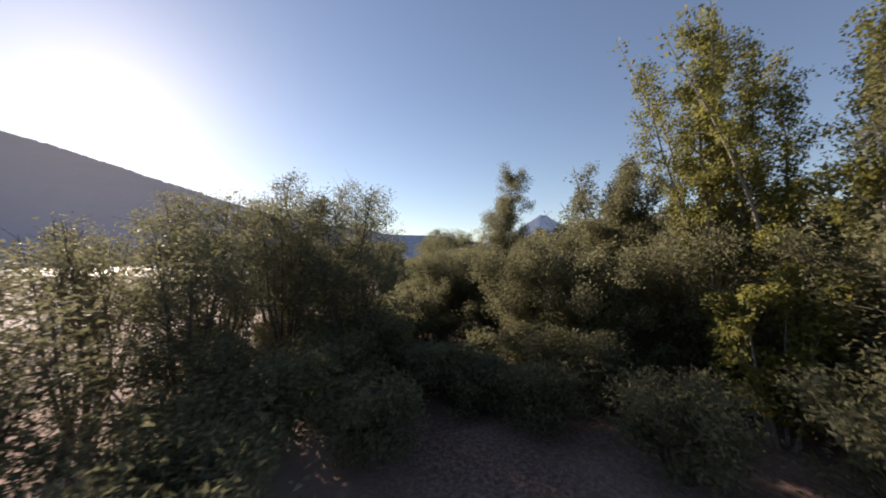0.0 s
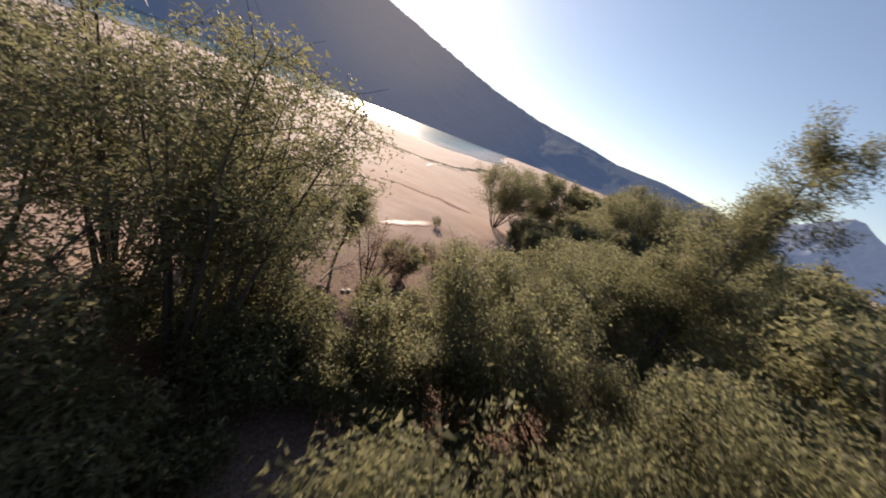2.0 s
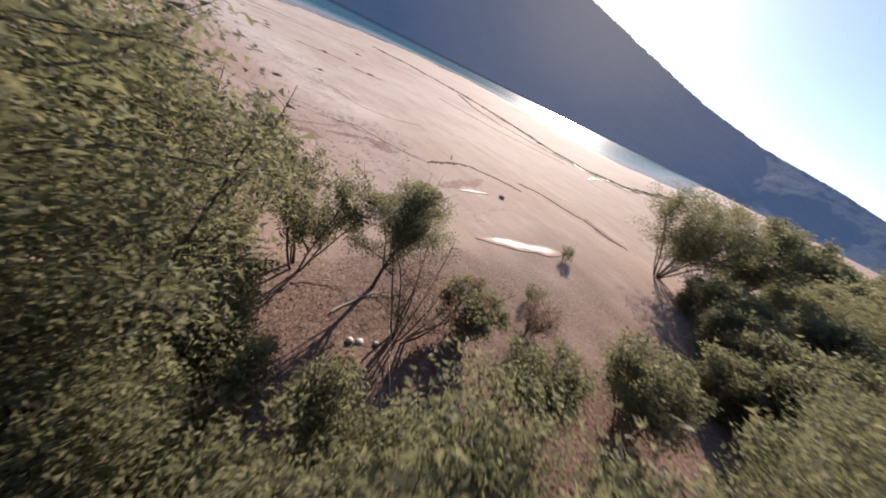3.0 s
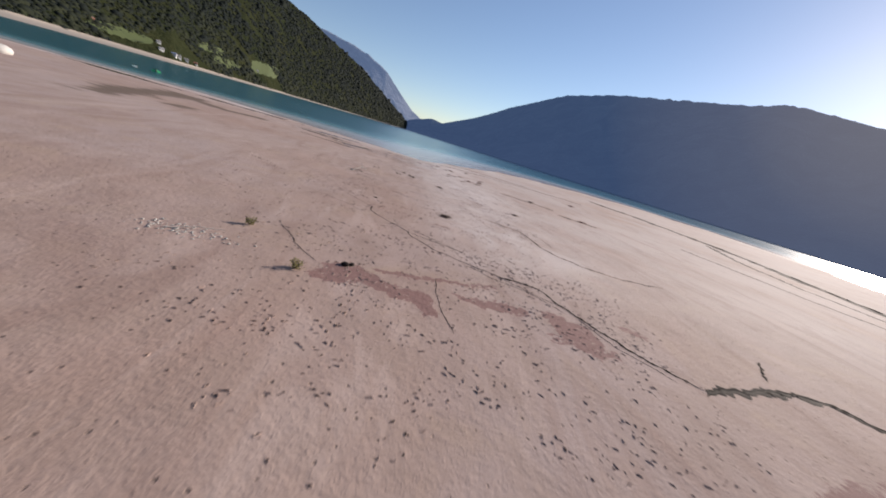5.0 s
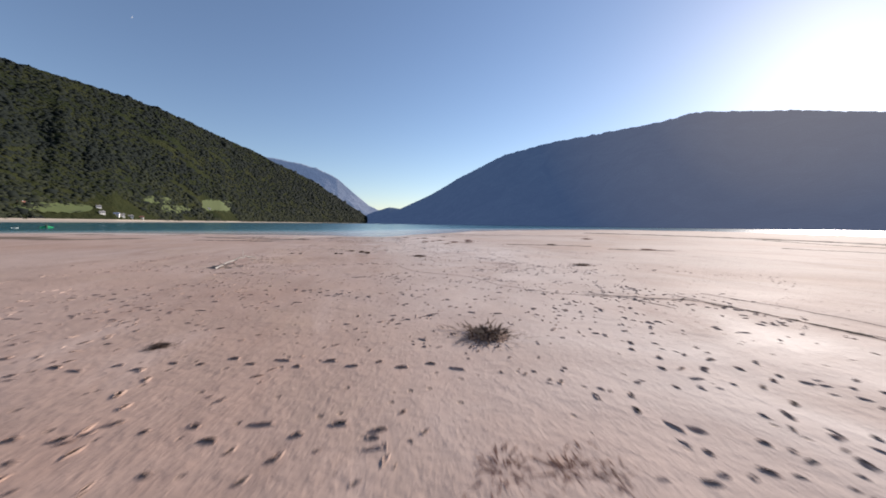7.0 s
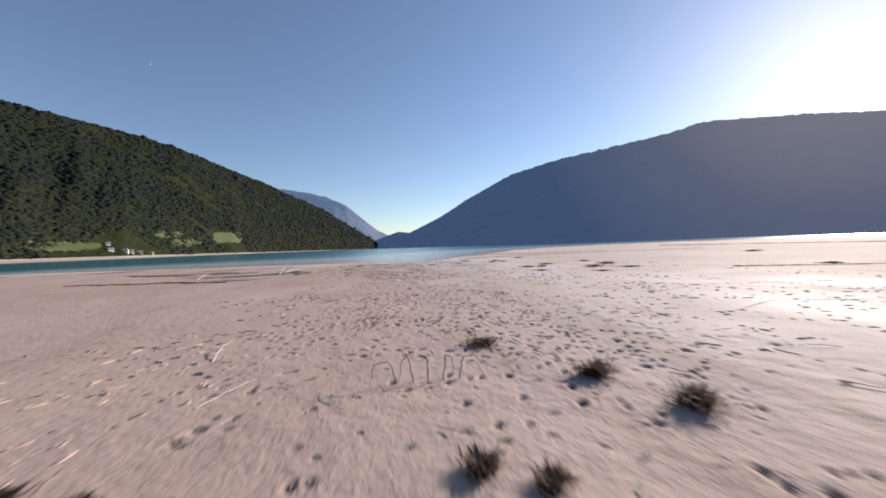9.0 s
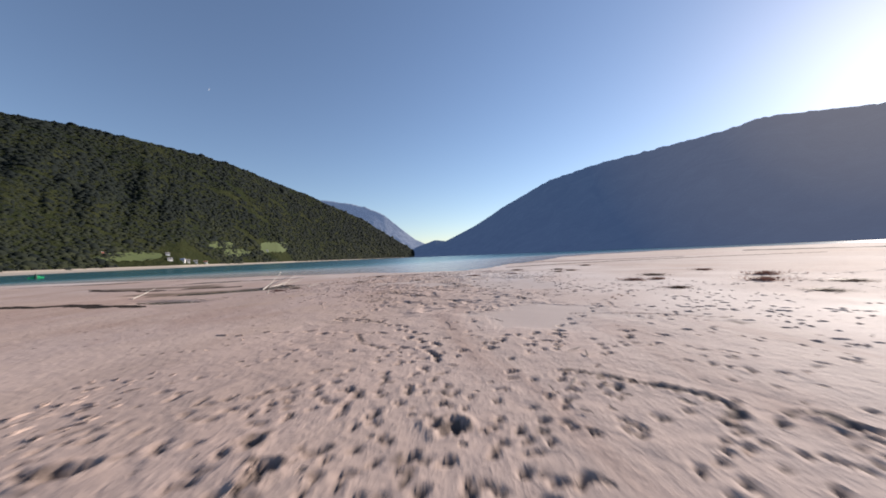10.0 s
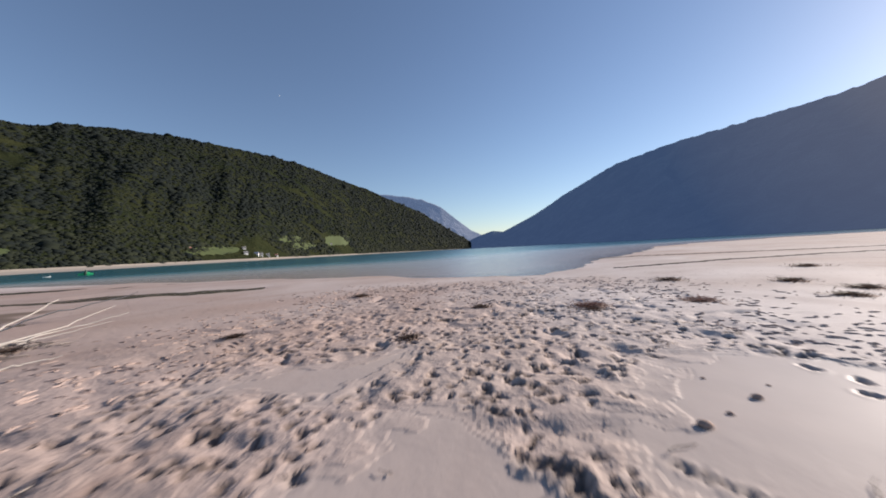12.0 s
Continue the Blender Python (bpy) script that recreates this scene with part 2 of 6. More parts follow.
def lattice_noise(x, y, cell, seed=0):
    """Smooth value noise in [-1, 1] on arrays."""
    u, v = x / cell, y / cell
    i, j = np.floor(u), np.floor(v)
    f, g = u - i, v - j
    f, g = f * f * (3 - 2 * f), g * g * (3 - 2 * g)

    def h(a, b):
        q = np.sin(a * 127.1 + b * 311.7 + seed * 74.7) * 43758.5453
        return (q - np.floor(q)) * 2 - 1

    return (h(i, j) * (1 - f) + h(i + 1, j) * f) * (1 - g) + (h(i, j + 1) * (1 - f) + h(i + 1, j + 1) * f) * g


def fractal(x, y, cell, octaves=4, gain=0.5, seed=0):
    total, amp = 0, 1.0
    for n in range(octaves):
        total = total + amp * lattice_noise(x, y, cell / 2 ** n, seed + 13 * n)
        amp *= gain
    return total


# ---- the ground, one sheet to the horizon, and the lake ----
SHORE = [(-5000, 30), (-300, 45), (-110, 82), (-60, 94), (-25, 93), (-8, 84), (1, 83), (6, 88), (13, 105), (24, 120), (47, 155), (72, 180), (125, 222), (205, 258),
         (262, 215), (238, 120), (205, 62), (225, 28), (330, 12), (900, 120), (5000, 600)]
WATER_Z = -0.53


def dip(bearing):
    """Degrees by which elevations read against the sloping flat exceed the true ones."""
    return 0.38 * np.cos(np.radians(bearing - 30))


def fall(x, y):
    """The flat falls gently towards the lake and levels out before the water."""
    s = np.maximum(0.5 * x + 0.866 * y, -150)
    return -0.00663 * (65 - 4 * np.logaddexp(0, (65 - s) / 4))


def shore_distance(x, y):
    """Metres out into the lake (positive) or inland (negative)."""
    best = np.full(x.shape, 1e9)
    for (ax, ay), (bx, by) in zip(SHORE[:-1], SHORE[1:]):
        dx, dy = bx - ax, by - ay
        s = np.clip(((x - ax) * dx + (y - ay) * dy) / (dx * dx + dy * dy), 0, 1)
        best = np.minimum(best, np.hypot(x - ax - s * dx, y - ay - s * dy))
    inside = np.zeros(x.shape, dtype=bool)
    ring = SHORE + [(5000, 9000), (-5000, 9000)]
    for (ax, ay), (bx, by) in zip(ring, ring[1:] + ring[:1]):
        cross = (ay > y) != (by > y)
        at = ax + (y - ay) / ((by - ay) if by != ay else 1e-9) * (bx - ax)
        inside ^= cross & (x < at)
    return np.where(inside, best, -best)


def steps(marks, limit, grow=1.22):
    """Grid lines: marks are (from, spacing) in rising order, the last one closes the fine part; past it the spacing grows."""
    mid = np.concatenate([np.arange(a, b, d) for (a, d), (b, _) in zip(marks[:-1], marks[1:])] + [[marks[-1][0]]])
    up, d, v = [], marks[-2][1], mid[-1]
    while v < limit:
        d = min(d * grow, 260)
        v += d
        up.append(v)
    down, d, v = [], marks[0][1], mid[0]
    while v > -limit:
        d = min(d * grow, 260)
        v -= d
        down.append(v)
    return np.array(down[::-1] + list(mid) + up)


# hollows that hold a film of lake water: x, y, half length, half width, turn in degrees
POOLS = [(-15.6, 62.6, 3.8, 1.4, 15), (-20.5, 67.4, 5.0, 0.9, 20), (-23.0, 77.6, 11.0, 2.2, 16), (-15.2, 57.4, 2.2, 0.7, -20), (-47, 84, 14, 2.4, 12), (-75, 78, 18, 3.0, 10)]
TRAMPLED = [[(-9.0, 58.5), (-9.5, 66), (-5, 76), (0, 79), (6, 74), (5.2, 65), (3.5, 62), (1.0, 58)], [(-3.6, 50), (-4.6, 56.5), (-1.0, 57), (2.5, 54), (1.6, 49)]]
SMOOTH = [[(-6.2, 62.5), (-4.9, 63.3), (-2.6, 64.8), (-2.4, 64.3), (-2.9, 63.3), (-3.7, 62.3)], [(-3.1, 61.3), (-2.7, 62.0), (-1.3, 61.7), (-1.0, 61.1), (-1.2, 59.6), (-3.0, 59.8)],
          [(0.0, 62.5), (1.8, 64.2), (3.2, 63.8), (4.5, 62.0), (3.5, 58.5), (0.4, 59.2)], [(-0.4, 62.0), (2.8, 61.2), (5.0, 59.6), (3.5, 56.2), (1.1, 55.9), (0.1, 57.9)],
          [(-1.6, 47.2), (-1.4, 49.4), (0.6, 51.0), (2.2, 50.0), (2.0, 47.8), (0.4, 46.8)]]
RED = [[(-5.5, -12.1), (-5.6, -10.9), (-5.0, -9.9), (-3.8, -9.4), (-3.0, -10.2), (-3.3, -11.4), (-4.2, -12.0), (-5.0, -12.1)],
       [(-3.9, -10.4), (-3.0, -9.9), (-1.9, -10.8), (-0.5, -10.9), (0.4, -11.6), (0.2, -12.5), (0.2, -13.2), (-0.4, -13.2), (-0.8, -12.5), (-1.9, -12.5), (-2.9, -11.7)],
       [(-2.9, -9.4), (-1.3, -9.2), (0.7, -8.7), (2.4, -8.5), (4.5, -7.7), (4.3, -8.4), (2.3, -9.2), (0.4, -9.5), (-1.3, -9.9), (-2.7, -10.0)],
       [(1.0, -10.4), (2.3, -10.2), (3.9, -9.9), (5.3, -10.1), (5.6, -10.9), (4.0, -11.4), (2.8, -11.3), (1.5, -11.0)],
       [(6.2, -10.1), (7.4, -10.1), (8.5, -10.6), (8.9, -11.7), (9.2, -12.8), (8.8, -13.9), (7.7, -13.8), (6.8, -13.2), (6.2, -12.5), (6.1, -11.4)],
       [(5.5, -12.5), (6.3, -12.3), (6.3, -13.1), (5.6, -13.1)], [(11.2, -9.6), (12.9, -9.6), (12.4, -10.7), (11.3, -10.5)], [(6.9, -21.9), (12.1, -19.3), (21.0, -17.2), (16.2, -20.3)], [(36.0, -24.5), (34.6, -29), (33.4, -34.2), (31.2, -30.5)]]
DAMP = [[(-44.5, 25), (-51.6, 39), (-58, 66), (-50, 68), (-49, 52), (-46, 40), (-43, 29)], [(-52, 62), (-44, 60), (-37.2, 63.5), (-35, 60), (-42, 56), (-50, 57)], [(-43, 40), (-37.7, 44), (-38.8, 36.5), (-41, 37)], [(-32, 72), (-24, 71.5), (-19, 69.5), (-18, 67.5), (-26, 68.5)], [(-21, 62), (-14, 64.8), (-11.2, 63), (-14, 60.6), (-19, 60.6)]]


def inside(x, y, ring):
    hit = np.zeros(x.shape, dtype=bool)
    for (ax, ay), (bx, by) in zip(ring, ring[1:] + ring[:1]):
        cross = (ay > y) != (by > y)
        hit ^= cross & (x < ax + (y - ay) / ((by - ay) if by != ay else 1e-9) * (bx - ax))
    return hit


def area_mask(x, y, rings, wobble=0.35, cell=0.9, seed=21):
    """1 inside the rings, with an uneven soft edge."""
    total = np.zeros(x.shape)
    for k, (r, w) in enumerate(((0.0, 0.34), (0.22, 0.33), (-0.22, 0.33))):
        u = x + r + wobble * fractal(x, y, cell, 3, 0.6, seed)
        v = y - r + wobble * fractal(x, y, cell, 3, 0.6, seed + 50)
        hit = np.zeros(x.shape, dtype=bool)
        for ring in rings:
            hit |= inside(u, v, ring)
        total += w * hit
    return total


def pool_level(x, y):
    """Height of the standing water in a hollow."""
    d = float(shore_distance(np.array([float(x)]), np.array([float(y)]))[0])
    w = min(max((d + 20) / 20, 0), 1)
    w = w * w * (3 - 2 * w)
    return float(fall(x, y)) * (1 - w) + (WATER_Z + 0.10) * w - 0.10


def ground_height(x, y):
    d = shore_distance(x, y) + 4.0 * lattice_noise(x, y, 16, 5) + 1.6 * lattice_noise(x, y, 5, 6)
    w = np.clip((d + 20) / 20, 0, 1)
    w = w * w * (3 - 2 * w)
    sheet = fall(x, y) * (1 - w) + (WATER_Z + 0.10) * w
    base = sheet + np.where(d > 0, -0.10 - np.minimum(d * 0.03, 3.0), -0.10 * np.exp(np.minimum(d, 0) / 4.0))
    near = np.exp(-np.hypot(x, y - 20) / 160)
    swell = 0.05 * fractal(x, y, 9, 3, 0.5, 1) + 0.015 * fractal(x, y, 1.4, 2, 0.5, 2)
    z = base + near * swell * np.clip(1 - d / 6, 0, 1)
    z = z + area_mask(x, y, TRAMPLED, 0.5, 1.5) * (1 - area_mask(x, y, SMOOTH)) * (0.015 - 0.085 * np.clip(lattice_noise(x, y, 0.4, 31) + 0.4 * lattice_noise(x, y, 0.8, 33) - 0.1, 0, 1))
    for px, py, a, b, turn in POOLS:
        c, s = math.cos(radians(turn)), math.sin(radians(turn))
        u, v = ((x - px) * c + (y - py) * s) / a, (-(x - px) * s + (y - py) * c) / b
        r = np.hypot(u, v) + 0.35 * lattice_noise(x, y, 1.3, 40) + 0.2 * lattice_noise(x, y, 0.5, 41)
        z = np.where(r < 1.3, np.minimum(z, pool_level(px, py) - 0.06 + 0.18 * np.clip(r, 0.3, 1.3) ** 3 * 0.75), z)
    return z


def silt_and_sheen(x, y):
    """Share of pale lake sediment, and of sun sheen painted towards +x."""
    return 0.75 * np.clip((y + 9 + 0.6 * np.clip(x, 0, 15)) / 30, 0, 1) * np.clip((x + 7) / 9, 0.25, 1) * np.clip(0.75 + 0.5 * fractal(x, y, 14, 3, 0.6, 61), 0, 1)


TRAILS = [
    [(-4.0, -9.6), (-3.9, -10.6), (-3.7, -11.6), (-3.5, -12.6), (-3.5, -13.6), (-3.7, -16)], [(2.0, -13.1), (3.1, -12.9), (5.2, -12.4)],
    [(-6.5, 7.2), (-4.3, 7.1), (-2.7, 7.1), (-1.1, 6.7), (0.8, 6.3), (2.0, 6.0)], [(-4.2, 4.8), (-2.9, 5.0), (-1.7, 4.6), (0.0, 4.4), (0.8, 4.7)], [(-3.6, 4.1), (-3.4, 4.6), (-3.5, 5.5), (-3.9, 6.9)],
    [(4.0, 4.6), (3.8, 3.9), (4.1, 3.0), (4.4, 2.4)], [(5.8, 6.8), (5.5, 5.2), (6.8, 5.5), (7.0, 4.9), (5.9, 3.6), (5.6, 2.6)], [(-4.5, -4.5), (-3.4, -2.6), (-2.6, -0.9)], [(-6.5, -3.0), (-4.0, -3.4), (-1.5, -4.0), (1.5, -4.6)],
    [(4.9, 52.6), (3.2, 50.7), (2.2, 49.6), (1.2, 48.5), (0.6, 47.8), (0.0, 47.0), (-0.5, 46.6), (-1.2, 46.2), (-2.0, 45.7), (-2.5, 45.3)], [(-5.4, 49.9), (-4.7, 49.1), (-4.2, 49.0), (-3.5, 48.3), (-3.25, 47.7), (-2.9, 46.6), (-2.6, 45.2)],
    [(-3.6, 48.2), (-3.3, 47.5), (-2.95, 46.4), (-2.6, 45.4)], [(-7.5, 48.0), (-6.0, 48.1), (-4.6, 47.6), (-3.6, 47.2)], [(3.4, 66.5), (3.2, 63.9), (2.9, 62.7), (2.6, 60.9), (2.3, 59.8), (1.7, 58.8), (1.5, 58.1), (1.1, 57.4), (0.8, 56.6)], [(-8.5, 27.0), (-4.0, 28.0), (1.0, 27.2), (5.5, 27.6)], [(-3.5, 53.0), (-4.3, 51.6), (-5.2, 50.6)],
]
# x0, x1, y0, y1, number of loose prints
FIELDS = [(-8, 2, -19, -8, 110), (2, 13, -12, -3, 460), (2, 10, -6, 6, 300), (-8, 4, -8, 4, 260), (-11, 13, 7, 24, 1700), (-10, 11, 24, 34, 900), (-8, 1, 34, 45, 1300), (1, 10, 34, 46, 350), (-2, 9, 46, 57, 440), (-7, -1, 50, 58, 300),
          (-9, 6, 58, 77, 3600), (-4, 5, 58, 66, 700), (8, 22, 10, 60, 520), (-16, -8, -6, 30, 180), (-14, 14, -30, -19, 220), (-8, 13, -19, -5, 620), (-12, -2, -14, 4, 260)]
# long gouges: points, width, depth
GOUGES = [
    ([(-1.26, 61.12), (-0.93, 60.9), (-0.82, 60.46)], 0.16, 0.09),
    ([(-0.71, 60.13), (-0.6, 59.7), (-0.39, 59.48)], 0.17, 0.1),
    ([(-3.22, 60.24), (-2.78, 59.81), (-2.46, 59.81)], 0.15, 0.08),
    ([(-2.89, 59.04), (-2.57, 58.94)], 0.16, 0.08),
    ([(-3.22, 58.94), (-3.22, 59.37)], 0.13, 0.09),
    ([(-0.93, 58.61), (-0.71, 58.39)], 0.16, 0.09),
    ([(-3.98, 56.43), (-4.2, 56.76), (-4.2, 57.19)], 0.17, 0.11),
    ([(-4.75, 56.32), (-4.75, 56.59)], 0.17, 0.1),
    ([(-6.05, 57.85), (-5.62, 57.63)], 0.15, 0.08),
    ([(-5.07, 58.06), (-4.86, 58.06)], 0.14, 0.07),
    ([(0.92, 57.08), (0.81, 56.86), (0.7, 56.54)], 0.15, 0.09),
    ([(-0.06, 61.01), (0.38, 60.57), (0.59, 60.13)], 0.1, 0.05),
    ([(-1.05, 44.42), (-0.65, 44.16), (-0.39, 43.89)], 0.09, 0.05),
    ([(-0.32, 43.83), (-0.12, 43.63), (0.14, 43.36), (0.14, 43.1), (0.01, 42.84)], 0.12, 0.06),
    ([(-2.76, 43.1), (-2.56, 43.1)], 0.2, 0.09),
    ([(-5.93, 42.7), (-5.67, 42.77)], 0.2, 0.09),
    ([(-4.21, 42.44), (-4.15, 42.64)], 0.16, 0.09),
    ([(-4.48, 42.97), (-4.48, 43.1)], 0.15, 0.08),
    ([(0.8, 42.84), (0.8, 42.44)], 0.14, 0.06),
    ([(1.07, 48.78), (2.65, 48.38), (4.1, 47.32), (3.84, 46.66)], 0.1, 0.045),
    ([(-5.27, 49.83), (-4.48, 49.3), (-3.82, 48.51)], 0.11, 0.05),
    ([(-4.35, 47.59), (-4.08, 46.53), (-3.55, 46.0)], 0.09, 0.035),
    ([(-4.7, 57.9), (-3.9, 56.8), (-3.2, 55.7), (-2.6, 54.6), (-2.2, 53.9)], 0.12, 0.06),
    ([(-2.0, 53.1), (-1.65, 53.0), (-1.3, 52.5), (-1.05, 52.3)], 0.13, 0.06),
    ([(0.3, 53.3), (0.6, 53.1), (0.85, 52.8), (1.0, 52.4), (1.05, 52.0)], 0.12, 0.07),
    ([(-4.9, 53.6), (-4.5, 53.8), (-4.2, 53.9)], 0.14, 0.06),
]
# where the sheet is fine enough to carry the prints themselves
FINE = (-6.4, 3.4, 24.0, 69.8)


def print_spots():
    """Place, turn and size of every footprint: trails first, then loose prints gathered along wandering ways."""
    rng = np.random.default_rng(77)
    spots = []
    for line in TRAILS:
        pts = np.array(line)
        seg = np.r_[0, np.cumsum(np.linalg.norm(np.diff(pts, axis=0), axis=1))]
        for q, s in enumerate(np.arange(0, seg[-1], 0.48)):
            x, y = np.interp(s, seg, pts[:, 0]), np.interp(s, seg, pts[:, 1])
            x2, y2 = np.interp(s + 0.1, seg, pts[:, 0]), np.interp(s + 0.1, seg, pts[:, 1])
            turn = math.atan2(y2 - y, x2 - x) - math.pi / 2 if s + 0.1 < seg[-1] else 0.0
            side = 0.11 if q % 2 else -0.11
            spots.append((x + side * math.cos(turn) + rng.normal(0, 0.03), y + side * math.sin(turn) + rng.normal(0, 0.03), turn + rng.normal(0, 0.15), rng.uniform(0.95, 1.3)))
    trail_count = len(spots)
    for x0, x1, y0, y1, count in FIELDS:
        ways = [(rng.uniform(x0, x1), rng.uniform(y0, y1), rng.uniform(0, 6.28)) for _ in range(max(3, count // 14))]
        for q in range(count):
            wx, wy, wa = ways[q % len(ways)]
            k = rng.integers(-7, 8)
            x, y = wx + 0.45 * k * math.cos(wa) + rng.normal(0, 0.22), wy + 0.45 * k * math.sin(wa) + rng.normal(0, 0.22)
            spots.append((x, y, wa - math.pi / 2 + rng.normal(0, 0.6), rng.uniform(0.5, 1.0) if y0 >= 46 else rng.uniform(0.4, 1.0)))
    spots = np.array(spots)
    is_trail = np.arange(len(spots)) < trail_count
    keep = area_mask(spots[:, 0], spots[:, 1], SMOOTH, 0.2, 0.9) < (0.5 + 0.6 * is_trail)
    spots, is_trail = spots[keep], is_trail[keep]
    fine = (spots[:, 0] > FINE[0]) & (spots[:, 0] < FINE[1]) & (spots[:, 1] > FINE[2]) & (spots[:, 1] < FINE[3])
    return spots, is_trail, fine


def tread(relief, print_dark, xs, ys, x, y, turn, long, wide, deep, rim):
    """Presses one print into the sheet: a bowl with a pushed-up lip."""
    reach = 0.5 * long * 2.0
    i0, i1 = np.searchsorted(xs, [x - reach, x + reach])
    j0, j1 = np.searchsorted(ys, [y - reach, y + reach])
    if i1 <= i0 or j1 <= j0:
        return
    gx, gy = xs[i0:i1] - x, (ys[j0:j1] - y)[:, None]
    c, s = math.cos(turn), math.sin(turn)
    u, v = (gx * c + gy * s) / (wide / 2), (-gx * s + gy * c) / (long / 2)
    around = np.arctan2(v, u)
    r = np.hypot(u, v) * (1 + 0.22 * np.sin(2 * around + 9 * x) + 0.16 * np.sin(3 * around + 7 * y))
    bowl = np.clip((1.2 - r) / 0.34, 0, 1)
    bowl = bowl * bowl * (3 - 2 * bowl)
    spot = relief[j0:j1, i0:i1]
    lifted = np.maximum(spot, spot * 0.5 + rim * np.exp(-((r - 1.5) / 0.3) ** 2))
    relief[j0:j1, i0:i1] = np.where(bowl > 0.05, np.minimum(spot, -deep * bowl), lifted)
    print_dark[j0:j1, i0:i1] = np.maximum(print_dark[j0:j1, i0:i1], bowl)


def trodden_relief(xs, ys):
    """Footprints, gouges and small lumps on the fine part of the sheet."""
    X, Y = np.meshgrid(xs, ys)
    relief, print_dark = np.zeros(X.shape), np.zeros(X.shape)
    i0, i1 = np.searchsorted(xs, FINE[:2])
    j0, j1 = np.searchsorted(ys, FINE[2:])
    x, y = X[j0:j1, i0:i1], Y[j0:j1, i0:i1]
    edge = np.clip(np.minimum(np.minimum(x - FINE[0], FINE[1] - x) / 0.8, np.minimum(y - FINE[2], FINE[3] - y) / 0.8), 0, 1)
    rough = (0.30 + 0.30 * np.clip((y - 20) / 12, 0, 1) + 0.5 * area_mask(x, y, TRAMPLED, 0.6, 1.5)) * (1 - 0.9 * area_mask(x, y, SMOOTH)) * np.clip(0.8 + 0.6 * fractal(x, y, 4.0, 2, 0.5, 92), 0.1, 1.4)
    relief[j0:j1, i0:i1] = edge * rough * (0.015 * fractal(x, y, 0.34, 2, 0.6, 91) + 0.010 * fractal(x, y, 1.1, 1, 0.5, 93))
    rng = np.random.default_rng(78)
    spots, is_trail, fine = print_spots()
    for n in np.flatnonzero(fine):
        px, py, turn, size = spots[n]
        size = size if is_trail[n] else (0.2 + 0.7 * size) * (0.80 if py < 46 else 1.0)
        long = size * rng.uniform(0.14, 0.19) if is_trail[n] else max(0.10, size * rng.uniform(0.14, 0.23))
        deep = rng.uniform(0.04, 0.075) * (1.25 if is_trail[n] else min(1.0, 0.35 + size))
        tread(relief, print_dark, xs, ys, px, py, turn, long, long * rng.uniform(0.5, 0.75), deep, deep * rng.uniform(0.12, 0.36))
    for pts, wide, deep in GOUGES:
        pts = np.array(pts)
        seg = np.r_[0, np.cumsum(np.linalg.norm(np.diff(pts, axis=0), axis=1))]
        for s in np.arange(0, seg[-1] + 0.01, 0.07):
            w = wide * rng.uniform(0.7, 1.15)
            tread(relief, print_dark, xs, ys, np.interp(s, seg, pts[:, 0]) + rng.normal(0, 0.015), np.interp(s, seg, pts[:, 1]) + rng.normal(0, 0.015), rng.uniform(0, 3), w * 1.2, w, deep * rng.uniform(0.7, 1.1), deep * 0.35)
    return relief, print_dark


SHEET = []


def on_ground(x, y):
    """Height of the finished sheet at the places given."""
    xs, ys, Z = SHEET[0]
    i, j = np.clip(np.searchsorted(xs, x) - 1, 0, len(xs) - 2), np.clip(np.searchsorted(ys, y) - 1, 0, len(ys) - 2)
    f, g = (x - xs[i]) / (xs[i + 1] - xs[i]), (y - ys[j]) / (ys[j + 1] - ys[j])
    return (Z[j, i] * (1 - f) + Z[j, i + 1] * f) * (1 - g) + (Z[j + 1, i] * (1 - f) + Z[j + 1, i + 1] * f) * g


def ground_z(x, y):
    return float(on_ground(np.array([float(x)]), np.array([float(y)]))[0])


